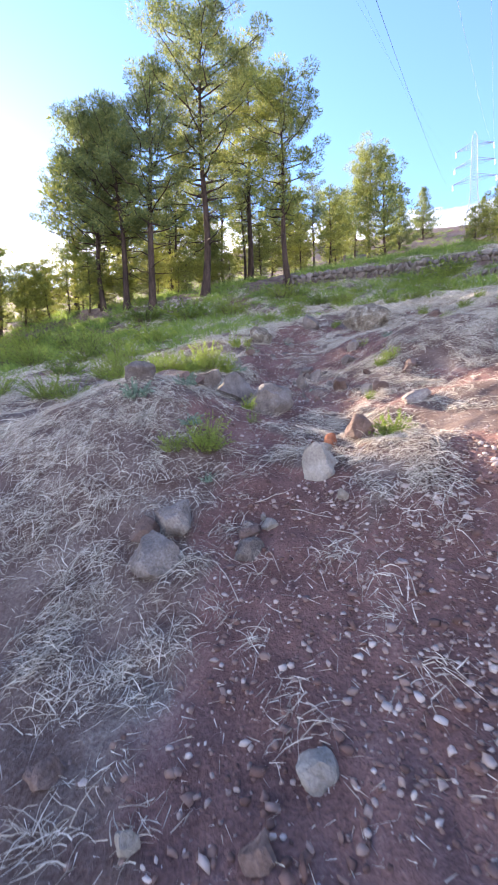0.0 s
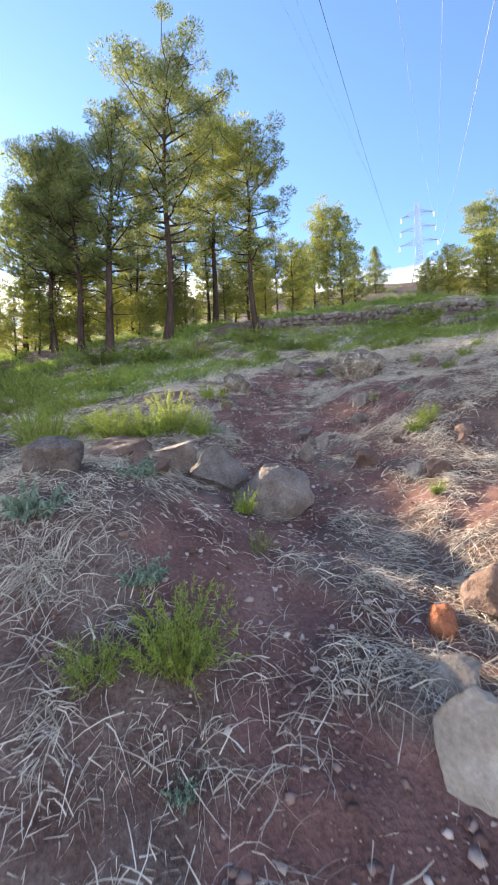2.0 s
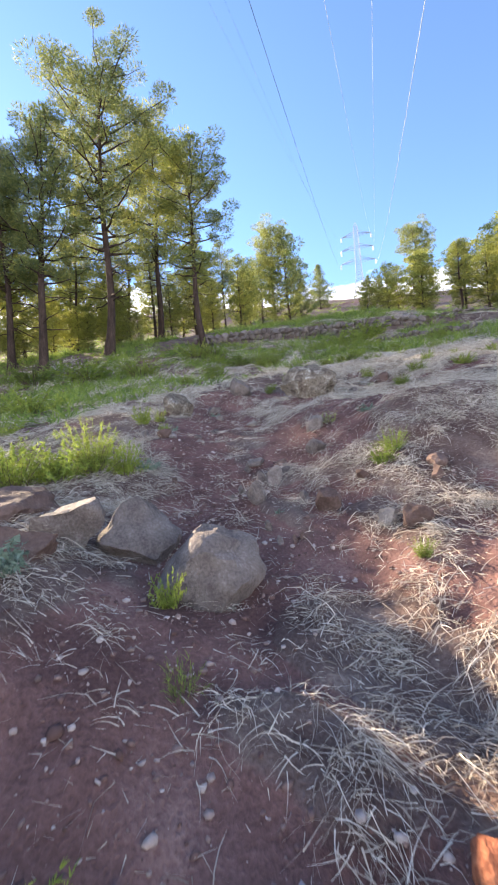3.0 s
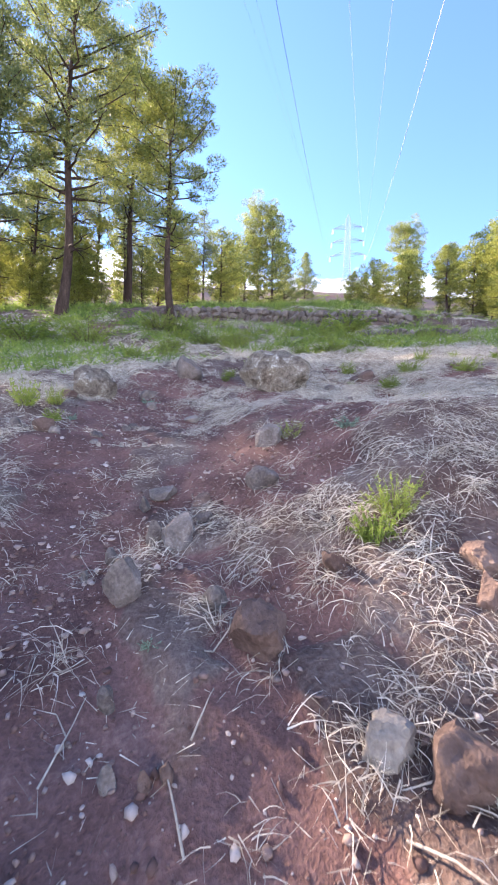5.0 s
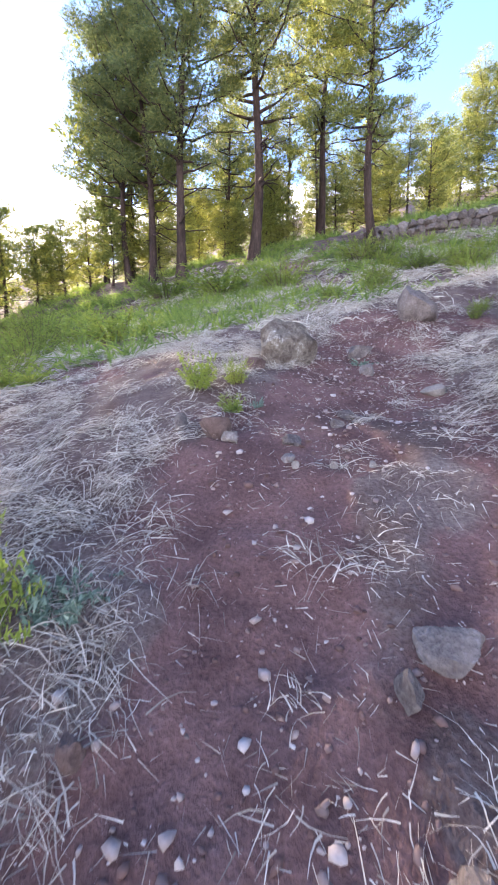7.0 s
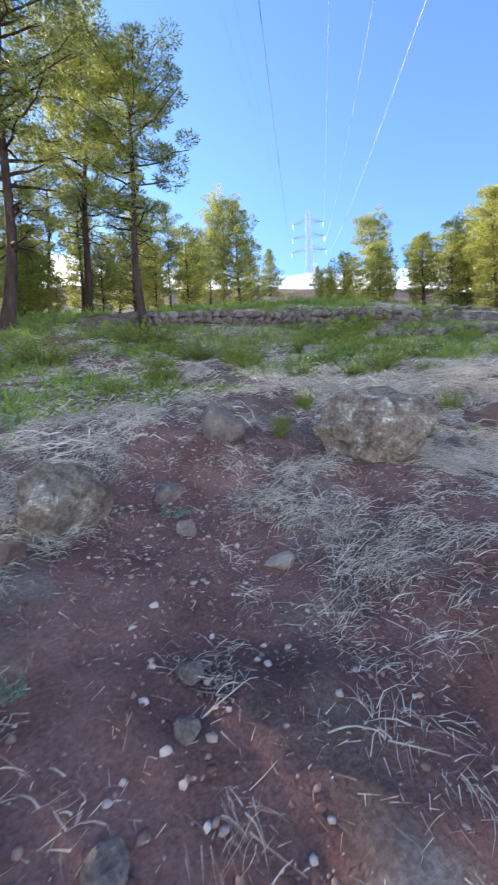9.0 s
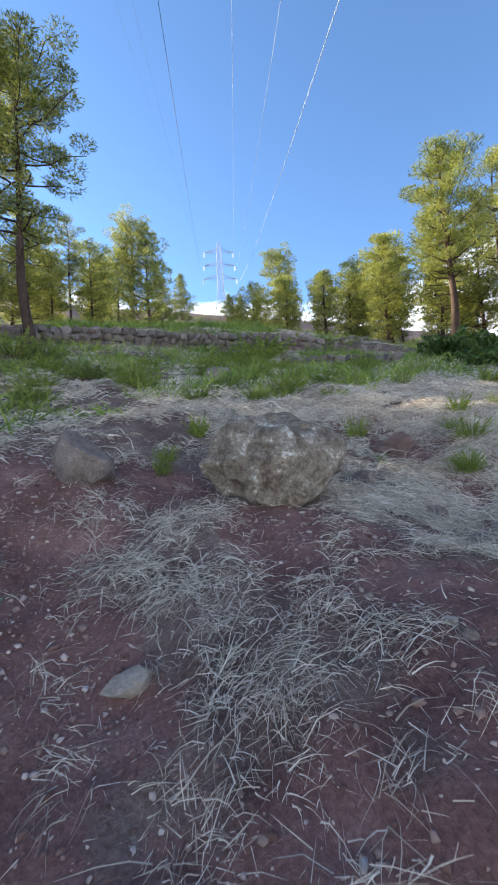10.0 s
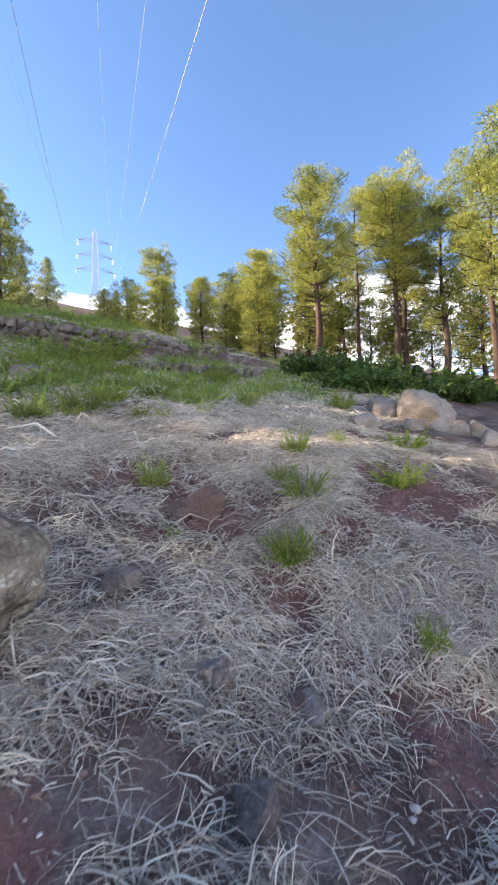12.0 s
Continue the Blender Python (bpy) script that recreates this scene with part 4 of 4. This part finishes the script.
shrub(GREEN_A, -2.19, 6.37, 0.63, 0.98)
shrub(TUFT, -0.07, 4.40, 0.20, 0.20)
shrub(GREEN_A, 2.26, 6.58, 0.34, 0.32)
shrub(GREEN_B, 2.08, 6.50, 0.26, 0.30)
shrub(BLUE, 0.90, 6.35, 0.09, 0.07)
shrub(BLUE, -0.36, 7.80, 0.32, 0.30)
shrub(GREEN_B, -0.49, 9.95, 0.36, 0.46)
shrub(GREEN_A, -0.20, 10.10, 0.27, 0.34)
shrub(GREEN_B, -0.13, 9.65, 0.22, 0.22)
shrub(GREEN_A, 2.64, 12.80, 0.32, 0.27)
shrub(BLUE, 0.05, 9.82, 0.12, 0.15)
shrub(GREEN_A, 2.49, 12.52, 0.26, 0.31)
shrub(GREEN_B, 3.25, 13.32, 0.34, 0.40)
shrub(BLUE, 0.96, 11.40, 0.27, 0.15)
shrub(GREEN_B, 5.27, 11.05, 0.33, 0.27)
shrub(LIT_A, 5.28, 11.06, 0.33, 0.31)
shrub(GREEN_B, 5.28, 10.15, 0.15, 0.27)
shrub(GREEN_A, 5.20, 12.50, 0.42, 0.41)
shrub(GREEN_B, 6.57, 11.85, 0.31, 0.42)
shrub(LIT_A, 7.29, 11.74, 0.21, 0.26)
shrub(GREEN_B, 8.04, 11.25, 0.65, 0.35)
shrub(GREEN_A, 8.49, 14.16, 0.62, 0.46)
shrub(LIT_A, 10.74, 17.08, 0.49, 0.46)
shrub(GREEN_A, 6.95, 17.40, 1.12, 0.58)
shrub(GREEN_B, 10.56, 22.00, 1.73, 1.00)
shrub(LIT_A, 4.81, 14.28, 0.51, 0.39)
shrub(GREEN_B, 4.93, 11.86, 0.13, 0.17)
shrub(GREEN_A, 6.03, 13.88, 0.37, 0.30)
shrub(GREEN_B, 5.41, 14.44, 0.37, 0.30)
shrub(GREEN_A, 6.27, 13.75, 0.31, 0.26)
shrub(GREEN_B, 10.36, 13.29, 0.69, 0.58)
shrub(LIT_A, 3.27, 20.04, 1.48, 0.66)
shrub(GREEN_B, 8.69, 21.56, 1.90, 0.85)
shrub(GREEN_A, 2.49, 23.66, 1.56, 0.98)
shrub(GREEN_B, 6.23, 15.09, 0.83, 0.47)
shrub(GREEN_A, 6.03, 11.68, 0.38, 0.23)
shrub(LIT_A, 11.35, 17.58, 0.74, 0.67)
shrub(LIT_A, -3.64, 10.27, 0.86, 0.47)
shrub(GREEN_B, -3.26, 11.03, 0.95, 0.52)
shrub(GREEN_A, -4.72, 14.79, 1.52, 0.55)
shrub(GREEN_B, -8.80, 15.15, 1.74, 0.79)
shrub(LIT_A, -5.44, 12.55, 1.57, 0.70)
shrub(LIT_A, -7.78, 13.82, 1.73, 0.96)
shrub(GREEN_A, -6.12, 22.84, 3.05, 1.27)
shrub(GREEN_B, -3.50, 22.18, 3.02, 1.26)
shrub(GREEN_A, -1.16, 21.51, 2.50, 1.12)
shrub(GREEN_B, -3.52, 14.09, 1.72, 0.86)
shrub(GREEN_A, 1.64, 23.65, 2.31, 1.15)
shrub(GREEN_B, 10.89, 22.78, 2.70, 1.05)
shrub(GREEN_A, 5.90, 11.34, 0.54, 0.35)
shrub(GREEN_B, 6.77, 10.87, 0.52, 0.34)

for bx, by, bw, bh in ((16.0, 15.8, 2.6, 1.5), (18.6, 16.2, 3.0, 1.7), (15.0, 14.6, 1.8, 1.1), (19.8, 14.4, 2.8, 1.5), (17.0, 12.8, 2.4, 1.3), (20.5, 12.0, 2.8, 1.5), (18.5, 10.2, 2.4, 1.3), (22.0, 19.5, 2.8, 1.5)):
    shrub(DARKBUSH, bx, by, bw, bh, "dense dark green bush behind the boulders")
spots = np.random.default_rng(17)
for k in range(34):
    bx, by, bs = spots.uniform(1.5, 13.0), spots.uniform(14.5, 22.0), spots.uniform(0.45, 1.15)
    shrub((GREEN_A, GREEN_B, LIT_A)[k % 3], bx, by, bs * 1.2, bs * 0.55, "green shrub on the shelf below the terrace wall")
for bx, by, bw, bh in ((-3.3, 8.6, 1.0, 0.6), (-3.9, 7.2, 1.1, 0.6), (-3.0, 6.2, 0.8, 0.5), (-4.7, 9.6, 1.2, 0.7), (-5.6, 8.2, 1.2, 0.7), (-5.0, 13.2, 1.7, 0.9), (-4.0, 11.6, 1.2, 0.7), (-6.2, 15.0, 2.0, 1.1), (-8.0, 17.5, 2.4, 1.3), (-10.0, 16.2, 2.4, 1.3), (-12.0, 21.0, 2.6, 1.5)):
    shrub(GREEN_A, bx, by, bw, bh, "tall yellow-green shrub on the bank below the low sun")

for model, mx, my, ms in ((LIT_A, -2.6, 7.6, 0.7), (LIT_B, -2.2, 8.4, 0.6), (GREEN_A, 0.6, 15.6, 0.5), (GREEN_B, 7.2, 15.2, 0.5), (BLUE, 2.6, 7.7, 0.2), (TUFT, 2.2, 8.1, 0.25), (DARKBUSH, 17.5, 18.2, 2.0)):
    model.matrix_world = Matrix.LocRotScale((mx, my, at_ground(mx, my) - 0.02), None, (ms, ms, ms))


# ---- green undergrowth, dead grass and gravel ----
def scatter(n, x0, x1, y0, y1, keep):
    """Random points in a rectangle, kept with the chance keep(x, y)."""
    x, y = rng.uniform(x0, x1, n), rng.uniform(y0, y1, n)
    ok = rng.uniform(0, 1, n) < keep(x, y)
    return x[ok], y[ok]


def undergrowth(name, label, n, x0, x1, y0, y1, size):
    """Low green growth in clumps on the shelf below the trees."""
    def keep(x, y):
        c = value_noise(x * 0.45, y * 0.45, 21) + 0.5 * value_noise(x * 1.3, y * 1.3, 22)
        left = (1 - ramp(0.0, 3.5, x)) * ramp(12.5, 15.5, y - 0.9 * x * (x < 0)) + (1 - ramp(-6.5, -2.8, x)) * ramp(9, 11, y)
        shelf = ramp(14.5, 17.5, y + 0.12 * x)
        return np.clip(left * (0.55 + c) + shelf * (0.35 + c), 0, 1)

    x, y = scatter(n, x0, x1, y0, y1, keep)
    m, per = len(x), 22
    X, Y = np.repeat(x, per) + rng.normal(0, 0.16 * size, m * per), np.repeat(y, per) + rng.normal(0, 0.16 * size, m * per)
    n = len(X)
    base = np.stack([X, Y, ground(X, Y) - 0.02], 1)
    lead = rng.normal(0, 0.8, (n, 3)) + np.array([0, 0, 0.8])
    lead[:, 2] = np.abs(lead[:, 2])
    v, f = ribbons(base, lead, size * rng.uniform(0.18, 0.55, n) * np.repeat(rng.uniform(0.3, 1.0, m) ** 1.5 * 1.7, per), np.zeros(n), size * rng.uniform(0.02, 0.045, n), 2, 0.3)
    tagged(link_mesh(name, v, f, UNDER), label, "undergrowth", kind="stuff")


def dead_grass(name, label, n, x0, x1, y0, y1, longest, wide, spread, strands, low=0.05):
    """Clumps of dead grass: strands that spring from a foot, arch over and hang down the slope."""
    def keep(x, y):
        c = value_noise(x * 1.1, y * 1.1, 31) + 0.6 * value_noise(x * 3.1, y * 3.1, 32)
        return np.clip((1 - bare(x, y)) * (0.62 + 0.85 * c) + low, 0, 1)

    x, y = scatter(n, x0, x1, y0, y1, keep)
    m = len(x)
    lush = np.repeat(rng.uniform(0.45, 1.15, m), strands)
    X, Y = np.repeat(x, strands), np.repeat(y, strands)
    k = len(X)
    X, Y = X + rng.normal(0, spread, k), Y + rng.normal(0, spread, k)
    a = np.repeat(rng.vonmises(-1.9, 1.1, m), strands) + rng.vonmises(0, 1.3, k)
    L = rng.uniform(0.25, 1.0, k) * longest * lush
    g0 = ground(X, Y)
    ex, ey = X + np.cos(a) * L, Y + np.sin(a) * L
    g1 = ground(ex, ey)
    stand = np.where(rng.uniform(0, 1, k) < 0.1, rng.uniform(0.1, 0.7, k) * L, rng.uniform(0, 0.1, k) * L)
    lead = np.stack([ex - X, ey - Y, g1 - g0 + stand], 1)
    base = np.stack([X, Y, g0 + rng.uniform(-0.01, 0.03, k)], 1)
    v, f = ribbons(base, lead, np.linalg.norm(lead, axis=1), rng.uniform(0.02, 0.3, k) * L * lush, wide * rng.uniform(0.5, 1.5, k), 1 if longest < 0.15 else 2 if wide > 0.01 else 3, 0.0, 0.5)
    tagged(link_mesh(name, v, f, STRAW), label, "dry grass", kind="stuff")


def gravel(name, label, count, least, most, mat, flat, x0=-2.0, x1=6.5, y0=0.3, y1=13.5):
    def keep(x, y):
        return np.clip(0.15 + 0.85 * bare(x, y), 0, 1) * np.clip(0.6 + 0.7 * value_noise(x * 0.9, y * 0.9, 41), 0.05, 1)

    x, y = scatter(count, x0, x1, y0, y1, keep)
    n = len(x)
    v0, f0 = ico(1)
    size = least + most * rng.uniform(0, 1, n) ** 3.6
    sc = size[:, None] * rng.uniform(0.55, 1.3, (n, 3))
    jit = rng.uniform(0.5, 1.3, (n, len(v0), 1))
    V = v0[None] * jit * sc[:, None]
    a = rng.uniform(0, 6.28, n)
    c, s = np.cos(a)[:, None], np.sin(a)[:, None]
    V = np.stack([V[..., 0] * c - V[..., 1] * s, V[..., 0] * s + V[..., 1] * c, V[..., 2] * flat], -1)
    V += np.stack([x, y, ground(x, y) + size * 0.3], 1)[:, None]
    F = (f0[None] + (np.arange(n) * len(v0))[:, None, None]).reshape(-1, 3)
    tagged(link_mesh(name, V.reshape(-1, 3), F, mat), label, "gravel", kind="stuff")



def stick(x, y, length, turn, fork=False):
    """A dry bent twig on the ground, some with a fork."""
    r = np.random.default_rng(int(abs(x * 77 + y * 31) * 10))
    q = np.linspace(-0.5, 0.5, 7)
    c, s = math.cos(radians(turn)), math.sin(radians(turn))
    bend = r.uniform(-0.25, 0.25)
    P = [(x + length * (c * k - s * bend * k * k), y + length * (s * k + c * bend * k * k)) for k in q]
    P = [(a, b, at_ground(a, b) + 0.012 + 0.05 * length * (1 - 4 * k * k)) for (a, b), k in zip(P, q)]
    ob = tagged(new("twig"), "pale dry twig lying on the ground", "twig", "twigs on the slope")
    link_mesh("shaft", *tube(P, np.linspace(0.0042, 0.002, 7), 6), TWIG, ob, smooth=True)
    if fork:
        p = np.array(P[3])
        w = np.array([c * 0.7 - s * 0.7, s * 0.7 + c * 0.7, 0.12]) * length * 0.4
        link_mesh("side_shoot", *tube([p, p + w * 0.5, p + w], [0.003, 0.0025, 0.0015], 6), TWIG, ob, smooth=True)


stick(0.62, 6.05, 0.3, 70, True)
stick(1.08, 6.0, 0.22, 60)
stick(1.25, 6.35, 0.3, 30, True)
stick(0.95, 5.75, 0.25, 100)
stick(1.75, 5.6, 0.4, -50, True)
stick(1.6, 5.3, 0.35, -60)
stick(0.35, 2.6, 0.35, -40)
stick(0.1, 2.9, 0.3, 10, True)
stick(0.55, 2.3, 0.3, 130)
stick(-0.25, 2.2, 0.4, 120)
stick(0.8, 9.0, 0.25, 35)
stick(1.3, 9.3, 0.22, -20)
stick(0.9, 9.6, 0.3, 20, True)
stick(1.75, 10.1, 0.35, 5)
stick(2.3, 10.45, 0.25, 80, True)
stick(2.55, 10.3, 0.2, 40)
stick(4.6, 10.4, 0.4, 70)
stick(4.2, 10.2, 0.3, 130, True)
undergrowth("undergrowth", "low green undergrowth covering the shelf below the pines", 9000, -16, 26, 9, 31, 1.0)
undergrowth("undergrowth_far", "scattered green scrub on the upper slope", 2600, -40, 70, 31, 110, 2.0)
dead_grass("dead_grass", "matted grey straw hanging in clumps over the slope", 11500, -2.8, 9.0, 0.8, 14.5, 0.2, 0.0048, 0.055, 32)
dead_grass("dead_grass_thick", "thick mat of grey straw beside the boulder", 4400, 3.5, 8.6, 8.8, 14.0, 0.24, 0.0075, 0.05, 32)
dead_grass("dead_grass_bank", "grey straw over the bank", 2200, -8.0, -2.7, 3.5, 13.0, 0.34, 0.009, 0.1, 20)
dead_grass("dead_grass_shelf", "pale grey straw tufts on the shelf above the boulder", 4200, 3.4, 13.0, 12.0, 18.0, 0.24, 0.012, 0.06, 24, 0.12)
dead_grass("straw_litter", "short broken straws strewn over the earth", 9000, -2.8, 8.0, 0.3, 14, 0.09, 0.0038, 0.12, 9, 0.4)
dead_grass("dead_grass_far", "thin grey straw over the upper slope", 6000, -8, 20, 12.5, 27, 0.36, 0.018, 0.13, 20)
gravel("gravel", "loose gravel and stone chips on red earth", 60000, 0.0045, 0.02, PEBBLE, 0.7)
gravel("stone_chips", "pale flat stone chips strewn over the earth", 4200, 0.006, 0.017, CHIP, 0.5)
gravel("coarse_gravel", "coarse brown gravel and broken stones on the path", 3600, 0.008, 0.026, PEBBLE, 0.65, -0.4, 1.9, 0.4, 3.0)
